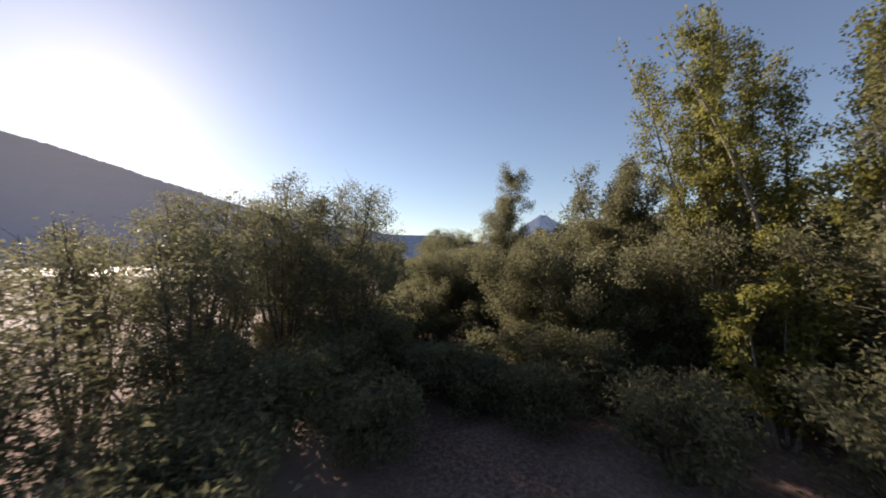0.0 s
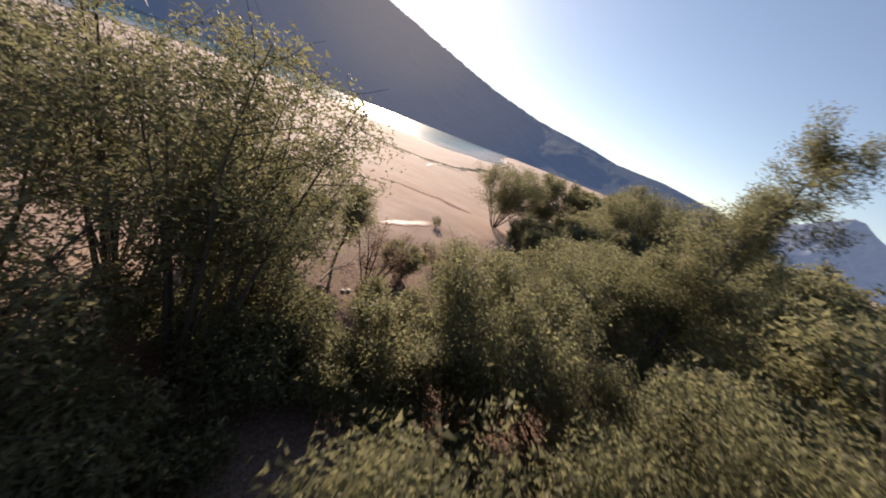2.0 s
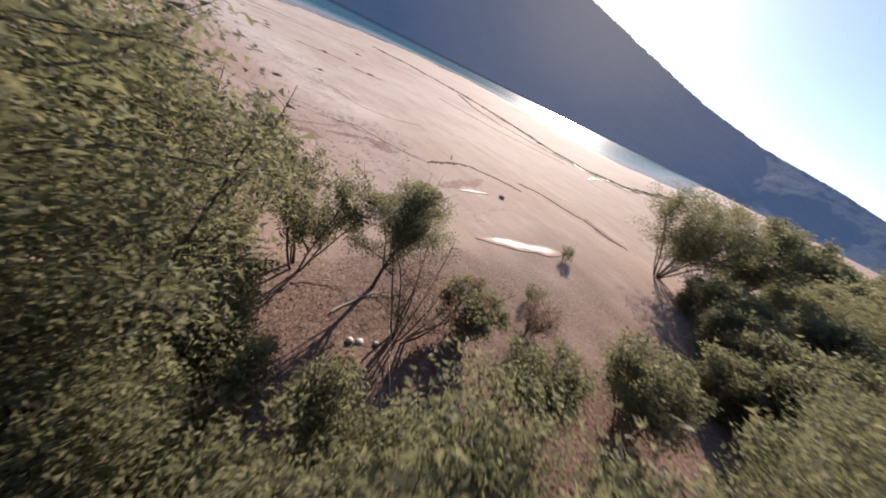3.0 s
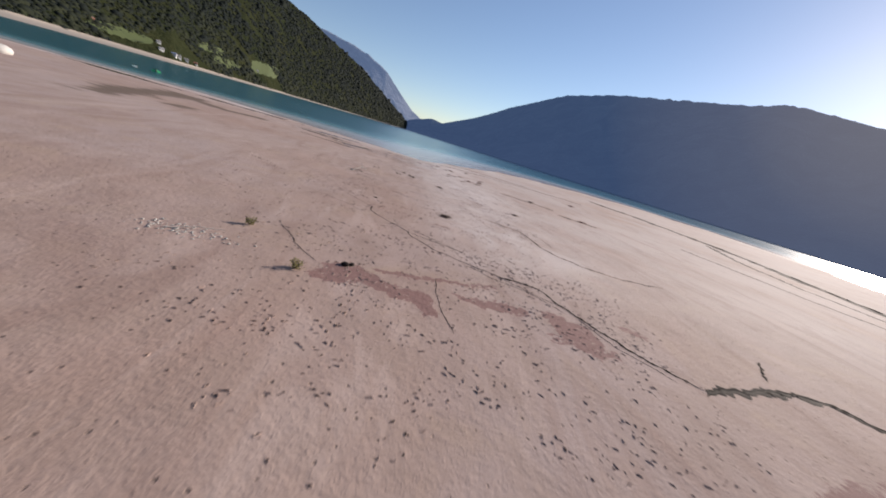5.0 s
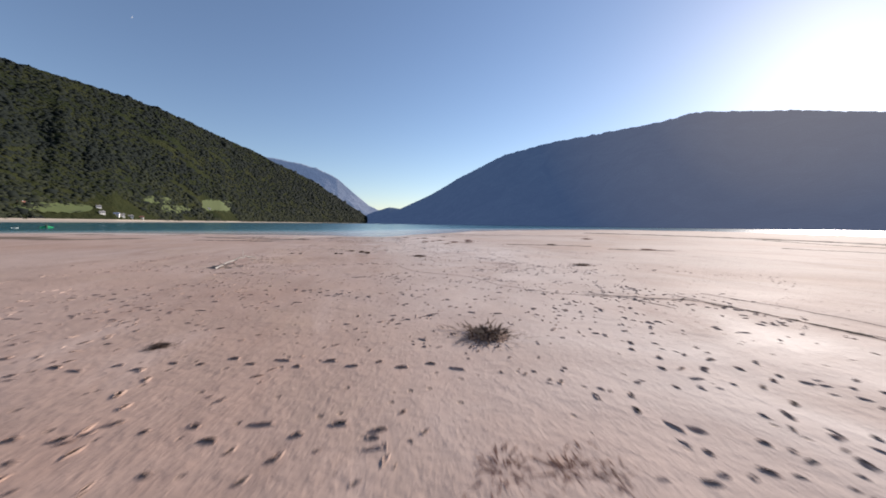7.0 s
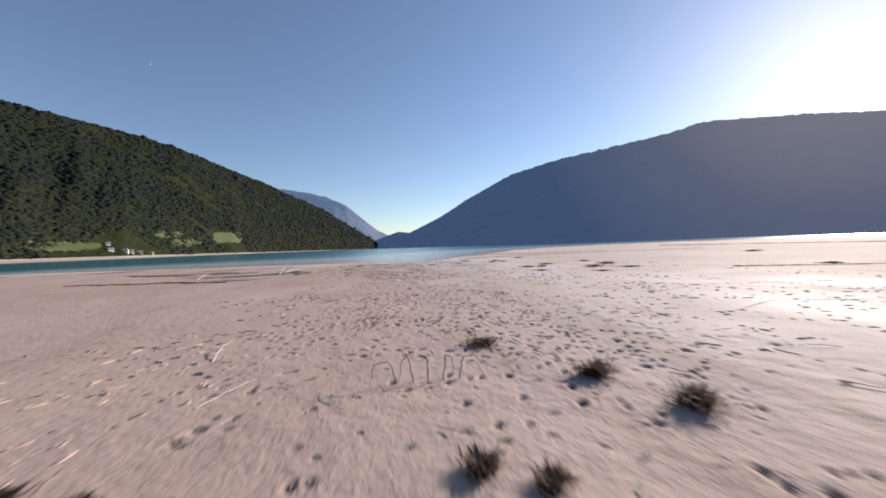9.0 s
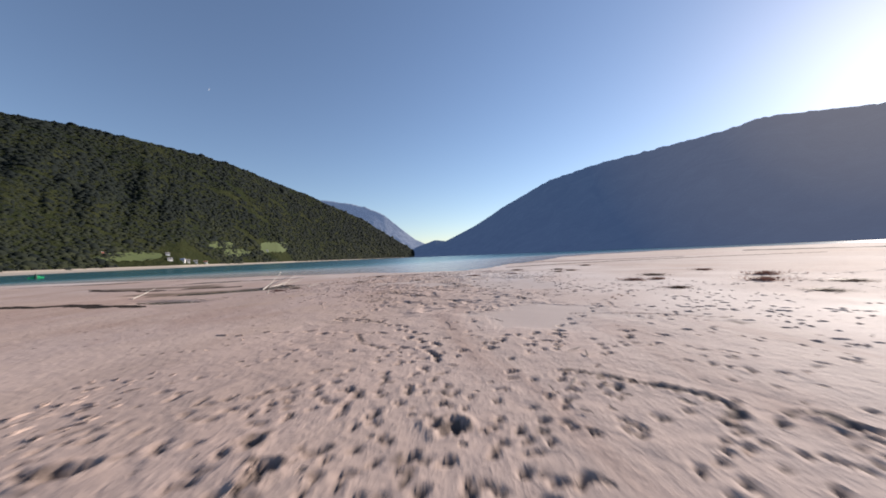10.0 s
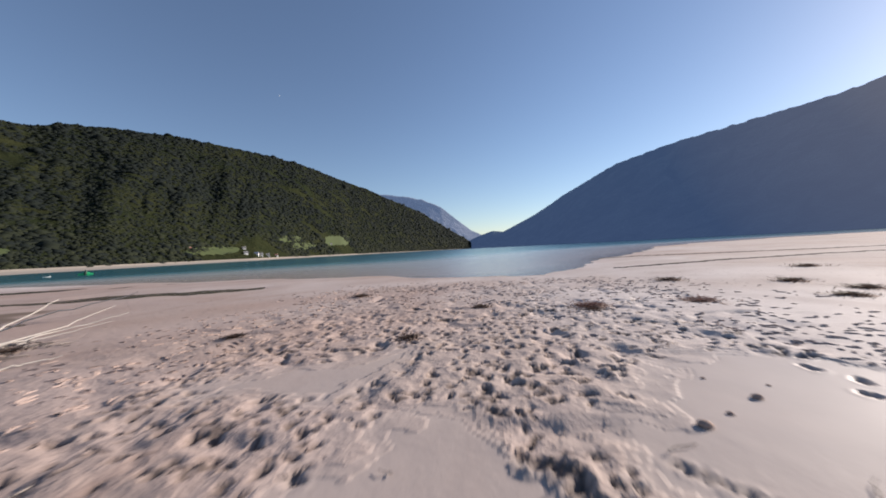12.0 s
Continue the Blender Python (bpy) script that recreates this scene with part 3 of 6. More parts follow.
def build_ground():
    xs = steps([(-55, 1.4), (-34, 1.2), (-22, 0.5), (-9, 0.2), (-6.5, 0.046), (3.5, 0.2), (9, 0.7), (38, 0.0)], 4900)
    ys = steps([(-46, 0.9), (-14, 0.2), (23.5, 0.054), (70, 0.25), (78, 1.0), (112, 0.0)], 4900)
    X, Y = np.meshgrid(xs, ys)
    relief, print_dark = trodden_relief(xs, ys)
    Z = ground_height(X, Y) + relief
    n, m = len(xs), len(ys)
    idx = np.arange(n * m).reshape(m, n)
    faces = np.stack([idx[:-1, :-1], idx[:-1, 1:], idx[1:, 1:], idx[1:, :-1]], -1).reshape(-1, 4)
    ob = mesh_object("ground", np.stack([X, Y, Z], -1), faces, MUD, smooth=True)
    d = shore_distance(X, Y)
    # the wet side, towards the deep water and the sun; paled to paint its sheen
    streak = np.clip(0.5 + 0.9 * fractal(X * 0.35 + Y * 0.2, Y - 0.5 * X, 9, 3, 0.6, 17), 0, 1)
    wet = np.clip((X + 0.5) / 7, 0, 1) * np.clip((Y + 8) / 10, 0, 1) * np.clip((24 - X) / 14, 0.2, 1) * np.clip((60 - X) / 35, 0, 1) * (0.55 + 0.45 * streak) + np.clip(1 + d / 26, 0, 1) * streak
    attribute(ob, "wet", np.clip(wet, 0, 1))
    litter = np.clip((-(Y + 31) + 0.16 * (X + 12) + 3 * lattice_noise(X, Y, 6, 9)) / 4, 0, 1) * np.clip((30 - X) / 20, 0, 1)
    attribute(ob, "litter", litter * (0.75 + 0.25 * lattice_noise(X, Y, 2.5, 14)))
    attribute(ob, "silt_sheen", silt_and_sheen(X, Y))
    attribute(ob, "trampled", area_mask(X, Y, TRAMPLED, 0.6, 1.5))
    attribute(ob, "smooth", area_mask(X, Y, SMOOTH))
    attribute(ob, "damp", area_mask(X, Y, DAMP, 1.2, 3.0))
    attribute(ob, "red", area_mask(X, Y, RED, 0.22, 0.7))
    attribute(ob, "tread", print_dark)
    SHEET.append((xs, ys, Z))
    return tagged(ob, "pinkish grey mudflat with footprints, wet patches and leaf litter", "ground", kind="structure")


def build_lake():
    xs, ys = steps([(-120, 8.0), (320, 0.0)], 4900, 1.12), steps([(-20, 8.0), (300, 0.0)], 4900, 1.12)
    X, Y = np.meshgrid(xs, ys)
    d = shore_distance(X, Y)
    n, m = len(xs), len(ys)
    idx = np.arange(n * m).reshape(m, n)
    keep = (d > -45)
    cell = keep[:-1, :-1] | keep[:-1, 1:] | keep[1:, 1:] | keep[1:, :-1]
    faces = np.stack([idx[:-1, :-1], idx[:-1, 1:], idx[1:, 1:], idx[1:, :-1]], -1)[cell]
    ob = mesh_object("water", np.stack([X, Y, np.full(X.shape, WATER_Z)], -1), faces, WATER, smooth=True)
    attribute(ob, "depth", np.clip((d + 12) / np.interp(X, [-90, 0], [48, 120]), 0, 1))
    tagged(ob, "calm turquoise lake water, pale in the shallows", "lake", kind="structure")


def build_pool(x, y, half_long, half_wide, turn):
    """The still surface of the water that stands in a hollow."""
    a = np.linspace(0, 2 * np.pi, 40, endpoint=False)
    c, s = math.cos(radians(turn)), math.sin(radians(turn))
    rings = [(x, y, 0.0)]
    for k in (0.6, 1.35):
        u, v = half_long * k * np.cos(a), half_wide * k * np.sin(a)
        rings += list(zip(x + u * c - v * s, y + u * s + v * c, np.zeros(40)))
    faces = [(0, 1 + q, 1 + (q + 1) % 40) for q in range(40)] + [(1 + q, 41 + q, 41 + (q + 1) % 40, 1 + (q + 1) % 40) for q in range(40)]
    verts = np.array(rings)
    verts[:, 2] = pool_level(x, y)
    ob = mesh_object("pool", verts, faces, WATER, smooth=True)
    attribute(ob, "depth", np.zeros(81))
    tagged(ob, "shallow brown pool of standing water on the mud", "pool", "pools on the flat")


# ---- mountains ----
def mountain(name, profile, foot, ridge, material, rough, label, kind, steps_az=0.25, rows=60, seed=0, back=600.0):
    """A mountain side seen from the flats: crest heights, foot and crest distances by compass bearing."""
    az = np.arange(profile[0][0], profile[-1][0] + 1e-6, steps_az)
    el = np.interp(az, *zip(*profile)) - dip(az)
    rf, rr = np.interp(az, *zip(*foot)), np.interp(az, *zip(*ridge))
    v = np.linspace(0, 1, rows)
    A, V = np.meshgrid(radians(1) * az, v)
    R = rf + (rr - rf) * V
    top = np.tan(radians(1) * el) * rr
    X, Y = R * np.sin(A), R * np.cos(A)
    gully = fractal(A * 2200, V * 300, 340, 5, 0.55, seed)
    shape = V ** 1.15 + rough * gully * np.sin(np.pi * np.clip(V, 0, 1)) ** 1.6
    jag = 1 + 0.006 * fractal(A * 4000, V * 0, 40, 3, 0.6, seed + 3) * (V > 0.97)
    Z = top * shape * jag - 2 * (V == 0)
    Rb = rr + back
    X = np.vstack([X, Rb * np.sin(A[0]), (Rb + back) * np.sin(A[0])])
    Y = np.vstack([Y, Rb * np.cos(A[0]), (Rb + back) * np.cos(A[0])])
    Z = np.vstack([Z, top * 0.75, np.full(len(az), -3.0)])
    m, n = X.shape
    idx = np.arange(m * n).reshape(m, n)
    faces = np.stack([idx[:-1, :-1], idx[1:, :-1], idx[1:, 1:], idx[:-1, 1:]], -1).reshape(-1, 4)
    ob = mesh_object(name, np.stack([X, Y, Z], -1), faces, material, smooth=True)
    tagged(ob, label, "mountain", kind=kind)
    return az, X, Y, Z


LEFT_PROFILE = [(-110, 11), (-80, 13.8), (-62, 15.0), (-57, 15.2), (-53.2, 15.0), (-51, 15.7), (-46, 16.1), (-41, 16.1), (-36, 15.6), (-31, 14.9),
                (-27, 14.1), (-21.5, 12.0), (-17, 10.4), (-13, 8.5), (-8.7, 6.6), (-5.7, 4.5), (-2.5, 2.5), (-0.3, 0.9)]
LEFT_FOOT = [(-110, 420), (-80, 425), (-57, 500), (-45, 600), (-32, 790), (-21, 1230), (-12, 2000), (-6, 2900), (-0.3, 3900)]
LEFT_RIDGE = [(-110, 1200), (-57, 1350), (-46, 1500), (-36, 1650), (-26, 1950), (-15, 2700), (-6, 3600), (-0.3, 4200)]


def build_mountains():
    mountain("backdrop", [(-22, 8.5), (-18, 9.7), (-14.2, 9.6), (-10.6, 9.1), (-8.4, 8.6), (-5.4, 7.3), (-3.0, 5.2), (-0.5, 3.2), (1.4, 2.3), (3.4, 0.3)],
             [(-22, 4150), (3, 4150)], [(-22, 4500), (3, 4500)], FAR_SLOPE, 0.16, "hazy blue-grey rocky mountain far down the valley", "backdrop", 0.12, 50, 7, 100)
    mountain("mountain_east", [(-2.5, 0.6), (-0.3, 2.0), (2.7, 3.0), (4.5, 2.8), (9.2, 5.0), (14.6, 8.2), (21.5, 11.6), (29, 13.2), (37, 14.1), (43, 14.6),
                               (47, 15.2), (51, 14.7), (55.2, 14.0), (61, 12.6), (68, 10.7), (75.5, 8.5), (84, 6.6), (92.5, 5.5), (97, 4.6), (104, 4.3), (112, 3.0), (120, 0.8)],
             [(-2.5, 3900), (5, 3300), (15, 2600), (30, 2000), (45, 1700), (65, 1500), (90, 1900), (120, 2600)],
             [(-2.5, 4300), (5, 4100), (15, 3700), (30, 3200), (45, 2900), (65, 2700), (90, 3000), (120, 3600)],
             HAZY_SHADED_SLOPE, 0.10, "forested mountain in shade and blue haze across the lake", "backdrop", 0.25, 50, 3, 300)
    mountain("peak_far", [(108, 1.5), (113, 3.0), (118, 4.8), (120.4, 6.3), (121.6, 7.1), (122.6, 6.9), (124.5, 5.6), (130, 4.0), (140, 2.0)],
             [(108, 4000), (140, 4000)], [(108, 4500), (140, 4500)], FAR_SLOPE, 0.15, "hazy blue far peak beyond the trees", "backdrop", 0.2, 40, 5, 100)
    az, X, Y, Z = mountain("mountain_west", LEFT_PROFILE, LEFT_FOOT, LEFT_RIDGE, LEFT_SLOPE, 0.06,
                           "steep dark green forested mountainside above the lake", "structure", 0.25, 90, 11, 300)
    return az, X, Y, Z


def build_forest(az, X, Y, Z):
    """Tree crowns over the western slope, too many to count."""
    rng = np.random.default_rng(4)
    rows = X.shape[0] - 2
    count = 32000
    a = rng.uniform(-62, -0.8, count)
    v = rng.uniform(0.012, 0.998, count) ** 1.15
    fa = (a - az[0]) / (az[1] - az[0])
    fv = v * (rows - 1)
    i, j = np.clip(fv.astype(int), 0, rows - 2), np.clip(fa.astype(int), 0, len(az) - 2)
    s, t = fv - i, fa - j

    def lerp(M):
        return (M[i, j] * (1 - t) + M[i, j + 1] * t) * (1 - s) + (M[i + 1, j] * (1 - t) + M[i + 1, j + 1] * t) * s

    x, y, z = lerp(X), lerp(Y), lerp(Z)
    far = np.hypot(x, y)
    # gaps, clearings and meadows
    ok = fractal(x, y + z, 90, 3, 0.6, 8) > -0.95
    for mx, my, mr in MEADOWS:
        ok &= np.hypot(x - mx, (y - my) * 0.55) > mr
    x, y, z, far = x[ok], y[ok], z[ok], far[ok]
    n = len(x)
    r = (2.7 + 0.0027 * far) * np.exp(rng.normal(-0.05, 0.34, n)) * (1 + 0.25 * lattice_noise(x, y, 60, 3))
    tall = r * np.where(rng.random(n) < 0.5 + 0.4 * lattice_noise(x, y, 220, 5), rng.uniform(1.0, 1.6, n), rng.uniform(0.6, 1.0, n))
    sides = 4
    verts = np.empty((n, sides * 2 + 1, 3))
    for k, (rad, up) in enumerate([(0.85, 0.0), (0.9, 0.55)]):
        for q in range(sides):
            ang = 2 * np.pi * q / sides + k * 0.6 + rng.uniform(-0.3, 0.3, n)
            rr = r * rad * rng.uniform(0.6, 1.3, n)
            verts[:, k * sides + q] = np.stack([x + rr * np.cos(ang), y + rr * np.sin(ang), z - 0.5 * r + 0.75 * tall * up * rng.uniform(0.75, 1.25, n)], -1)
    verts[:, -1] = np.stack([x + 0.25 * r * rng.normal(size=n), y + 0.25 * r * rng.normal(size=n), z - 0.5 * r + 0.75 * tall], -1)
    tri = []
    for q in range(sides):
        p = (q + 1) % sides
        tri += [(q, p, sides + p), (q, sides + p, sides + q), (sides + q, sides + p, 2 * sides)]
    tri = np.array(tri)
    faces = (tri[None] + (np.arange(n) * (2 * sides + 1))[:, None, None]).reshape(-1, 3)
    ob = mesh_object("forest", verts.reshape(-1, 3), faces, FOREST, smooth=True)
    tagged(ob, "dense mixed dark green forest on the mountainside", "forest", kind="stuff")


MEADOWS = [(-482, 1256, 55), (-430, 1010, 40), (-430, 760, 60), (-430, 640, 40)]

GROUND = build_ground()
build_lake()
for pool in POOLS:
    build_pool(*pool)
west = build_mountains()
build_forest(*west)


# ---- trees ----
def tube(points, radii, sides=6):
    """Vertices and quads of a tapered limb along points."""
    pts = np.asarray(points, float)
    n = len(pts)
    tang = np.gradient(pts, axis=0)
    tang /= np.linalg.norm(tang, axis=1, keepdims=True) + 1e-9
    ref = np.array([0.31, 0.95, 0.05])
    a = np.cross(tang, ref)
    a /= np.linalg.norm(a, axis=1, keepdims=True) + 1e-9
    b = np.cross(tang, a)
    ang = np.linspace(0, 2 * np.pi, sides, endpoint=False)
    ring = pts[:, None] + np.asarray(radii)[:, None, None] * (np.cos(ang)[None, :, None] * a[:, None] + np.sin(ang)[None, :, None] * b[:, None])
    idx = np.arange(n * sides).reshape(n, sides)
    nxt = np.roll(idx, -1, axis=1)
    faces = np.stack([idx[:-1], nxt[:-1], nxt[1:], idx[1:]], -1).reshape(-1, 4)
    return ring.reshape(-1, 3), faces


def join(pieces):
    verts, faces, k = [], [], 0
    for v, f in pieces:
        verts.append(v)
        faces.append(f + k)
        k += len(v)
    return np.vstack(verts), np.vstack(faces)


def limb_path(rng, start, way, length, bend, rise, n=7):
    """A wandering limb: bends at random and turns up (rise) or droops (negative)."""
    pts, p, d = [np.array(start, float)], np.array(start, float), np.array(way, float)
    d /= np.linalg.norm(d)
    for _ in range(n - 1):
        d = d + rng.normal(0, bend, 3) + np.array([0, 0, rise])
        d /= np.linalg.norm(d)
        p = p + d * length / (n - 1)
        pts.append(p)
    return np.array(pts)


def leaf_blades(rng, at, length, width, droop):
    """Pointed leaves, one slim triangle each."""
    n = len(at)
    way = rng.normal(size=(n, 3))
    way[:, 2] = way[:, 2] * 0.6 - droop
    way /= np.linalg.norm(way, axis=1, keepdims=True)
    side = np.cross(way, rng.normal(size=(n, 3)))
    side /= np.linalg.norm(side, axis=1, keepdims=True) + 1e-9
    ln = length * rng.uniform(0.6, 1.3, (n, 1))
    wd = width * rng.uniform(0.7, 1.3, (n, 1))
    v = np.stack([at + side * wd * 0.5, at - side * wd * 0.5 + way * ln * 0.25, at + way * ln], 1)
    return v.reshape(-1, 3), np.arange(3 * n).reshape(n, 3)


def tree(name, x, y, height, spread, stems, leaves, seed, label, lean=(0.0, 0.0), leaf=(0.17, 0.055), droop=0.15, clear=0.18, bark=None, leafy=None,
         category="tree", group="", upright=0.6, limbs=1.0, twigs_each=5, thick=1.0, taper=0.4, puff=0.12, steep=(0.2, 1.0), core=0.05):
    """A tree of one or more stems with limbs, twigs and single leaves. taper: how much shorter the limbs get towards the top."""
    rng = np.random.default_rng(seed)
    leaves, leaf = int(leaves * 0.4), (leaf[0] * 1.18, leaf[1] * 1.45)
    thing = new(name)
    thing.location = (x, y, float(on_ground(np.array([x]), np.array([y]))[0]) - 0.05)
    tips, twigs, inner = [], [], []
    r0 = thick * (0.014 * height + 0.02) / stems ** 0.25
    wide = spread * 1.3 + (0.4 * height * (1 - upright) if stems > 1 else 0.0)

    def below_top(p):
        if math.hypot(*lean) > 0.2:
            return np.ones(p.shape[:-1], dtype=bool)
        r = np.hypot(p[..., 0] - lean[0] * p[..., 2], p[..., 1] - lean[1] * p[..., 2]) / wide
        return p[..., 2] < height * (1.04 - 0.40 * np.minimum(r, 1.4) ** 2 + 0.07 * lattice_noise(p[..., 0] + seed, p[..., 1], 1.3, seed))

    for s in range(stems):
        turn = 2 * math.pi * s / stems + rng.uniform(-0.5, 0.5)
        out = (1 - upright) * rng.uniform(0.4, 1.2) if stems > 1 else 0.05
        way = (math.cos(turn) * out + lean[0], math.sin(turn) * out + lean[1], 1.0)
        foot = min(0.3, 0.1 * height) * (stems > 1)
        start = (foot * math.cos(turn), foot * math.sin(turn), 0)
        long = height * rng.uniform(0.82, 1.04) * (1 + 0.3 * math.hypot(*lean)) * (1 + 0.12 * out)
        path = limb_path(rng, start, way, long, 0.06, 0.04, 9)
        path[:, 2] = np.minimum(path[:, 2], height)
        pieces = [tube(path, np.linspace(r0 * rng.uniform(0.8, 1.2), 0.010, 9), 6)]
        count = int(limbs * (5 + height * 0.9))
        for q in range(count):
            f = clear + (0.97 - clear) * (q + rng.uniform(0, 1)) / count
            k = min(int(f * 8), 7)
            p = path[k] + (path[k + 1] - path[k]) * (f * 8 - k)
            ang = rng.uniform(0, 2 * math.pi)
            reach = spread * (1.0 - taper * f) * rng.uniform(0.45, 1.05) * (0.75 if stems > 1 else 1.0)
            go = np.array([math.cos(ang), math.sin(ang), rng.uniform(*steep)])
            limb = limb_path(rng, p, go, reach * (1.2 + 0.25 * steep[0]), 0.16, 0.05 - droop * 0.3, 6)
            if not below_top(limb[3]):
                limb = p + (limb - p) * 0.45
            inner.append(limb[:4])
            pieces.append(tube(limb[[0, 2, 4, 5]], np.linspace(min(r0 * (1 - f) * 0.42 + 0.010, 0.06), 0.005, 4), 3))
            for w in range(twigs_each):
                g = rng.uniform(0.2, 1.0)
                kk = min(int(g * 5), 4)
                pp = limb[kk] + (limb[kk + 1] - limb[kk]) * (g * 5 - kk)
                twig = limb_path(rng, pp, rng.normal(size=3) + np.array([0, 0, 0.3]) + 0.5 * go, reach * rng.uniform(0.25, 0.5) + 0.2, 0.2, 0.02 - droop * 0.5, 3)
                if not below_top(twig[2]):
                    continue
                if w % 3 == 0:
                    twigs.append(tube(twig[::2], np.linspace(0.007, 0.0025, 2), 3))
                tips.append(twig)
            tips.append(limb[2:])
        tips.append(path[6:])
        mesh_object("stem" if stems > 1 else "trunk", *join(pieces), bark or BARK, thing, smooth=True)
    tagged(mesh_object("twig_mass", *join(twigs), bark or BARK, thing), kind="stuff")
    if leaves:
        # leaves follow the length of each twig
        lengths = np.array([np.linalg.norm(np.diff(tip, axis=0), axis=1).sum() for tip in tips])
        counts = np.maximum(1, (leaves * lengths / lengths.sum()).astype(int))
        spots = []
        for tip, per in zip(tips, counts):
            f = rng.uniform(0.05, 1.0, per) * (len(tip) - 1)
            k = np.minimum(f.astype(int), len(tip) - 2)
            spots.append(tip[k] + (tip[k + 1] - tip[k]) * (f - k)[:, None] + puff * spread ** 0.5 * np.clip(rng.normal(0, 1, (per, 3)), -1.3, 1.3))
        spots = np.vstack(spots)
        spots = spots[(spots[:, 2] > 0.1) & below_top(spots)]
        blades = [leaf_blades(rng, spots, leaf[0], leaf[1], droop)]
        # sprays of leaves close to the limbs
        per = max(1, int(leaves * core) // len(inner))
        deep = np.vstack([limb[rng.integers(0, 4, per)] + 0.16 * spread ** 0.5 * rng.normal(0, 1, (per, 3)) for limb in inner])
        deep = deep[deep[:, 2] > 0.15]
        blades.append(leaf_blades(rng, deep, leaf[0] * 1.5, leaf[1] * 1.8, droop))
        tagged(mesh_object("crown", *join(blades), leafy or WILLOW_LEAF, thing), kind="stuff")
    return tagged(thing, label, category, group)


# the grove on the shore
GROVE = "tall grey-green willow with thin dark stems in the grove"
for n, (gx, gy, gh, gs, count) in enumerate([(-19, -36.5, 12.0, 4.0, 90000), (-18.3, -32.2, 12.4, 3.0, 74000), (-15.6, -35.6, 9.0, 3.0, 70000), (-21.0, -28.6, 10.8, 4.0, 76000),
                                             (-16.2, -28.2, 9.0, 2.6, 40000), (-23.5, -33.6, 10.4, 3.4, 60000), (-20.0, -23.5, 9.3, 3.6, 44000), (-26.5, -26.5, 8.2, 3.2, 40000), (-15.2, -31.8, 8.6, 2.4, 56000),
                                             (-28.0, -20.0, 7.5, 3.2, 30000), (-27.5, -30.5, 8.4, 3.0, 44000), (-32.0, -26.0, 7.6, 3.0, 36000), (-34.5, -29.0, 6.6, 2.8, 34000), (-24.5, -36.6, 7.6, 2.8, 44000)]):
    tree("willow_tree", gx, gy, gh, gs, 7 + n % 3, int(count * 0.54), 11 + n, GROVE, clear=0.38, upright=0.70, group="willow grove", lean=(0.05, -0.06), puff=0.15, taper=0.12, leaf=(0.15, 0.05), core=0.05)
SHADED = "low shaded willow bush under the grove"
for n, (bx, by, bh, bs, count) in enumerate([(-29.3, -31.2, 5.4, 2.2, 26000), (-22.8, -38.4, 4.0, 2.0, 22000), (-27.5, -36.0, 4.2, 2.2, 22000), (-33.5, -32.5, 4.4, 2.2, 22000), (-31.5, -37.5, 3.4, 2.0, 20000),
                                             (-36.5, -29.5, 4.6, 2.4, 20000), (-27.5, -41.5, 3.2, 2.0, 20000), (-35.0, -46.5, 3.6, 2.2, 20000), (-31.0, -44.0, 2.8, 2.0, 16000), (-38.5, -49.5, 4.6, 2.4, 20000), (-17.8, -46.8, 4.4, 2.2, 26000), (-36.5, -33.5, 4.0, 2.4, 22000), (-39.5, -31.0, 3.6, 2.2, 20000), (-22.0, -34.0, 4.2, 2.4, 24000), (-16.6, -38.0, 4.6, 2.2, 26000), (-18.0, -34.2, 4.4, 2.4, 24000),
                                             (-18.4, -38.6, 3.2, 1.8, 18000), (-25.0, -41.0, 2.6, 1.8, 16000), (-21.0, -39.6, 2.4, 1.4, 12000), (-16.6, -43.9, 3.0, 1.6, 20000), (-22.7, -45.0, 2.2, 1.3, 12000), (-26.4, -43.8, 2.2, 1.4, 14000), (-28.8, -42.6, 2.6, 1.6, 16000), (-24.2, -39.6, 2.4, 1.5, 14000), (-20.2, -45.4, 2.6, 1.5, 16000), (-15.0, -38.6, 2.8, 1.5, 16000), (-24.8, -30.6, 4.6, 2.4, 26000), (-30.5, -33.8, 4.4, 2.4, 26000), (-12.3, -33.6, 2.6, 1.6, 16000), (-13.6, -31.4, 3.2, 1.8, 18000), (-14.4, -34.8, 3.4, 1.8, 18000), (-11.6, -30.0, 2.2, 1.3, 10000), (-12.9, -36.5, 2.4, 1.4, 12000), (-17.3, -39.3, 3.6, 1.7, 20000), (-16.4, -40.9, 3.2, 1.5, 18000), (-15.9, -37.6, 3.4, 1.5, 18000), (-25.5, -46.8, 3.8, 1.8, 20000), (-27.8, -46.6, 4.0, 2.0, 20000), (-30.4, -47.6, 3.8, 1.9, 18000), (-10.3, -48.6, 5.6, 2.2, 30000), (-14.2, -42.7, 5.4, 2.3, 40000), (-11.6, -40.8, 4.4, 2.0, 30000)]):
    tree("willow_bush", bx, by, bh * 0.88, bs, 7, int(count * 0.85), 201 + n, SHADED, upright=0.45, category="bush", group="understorey willows", puff=0.17)

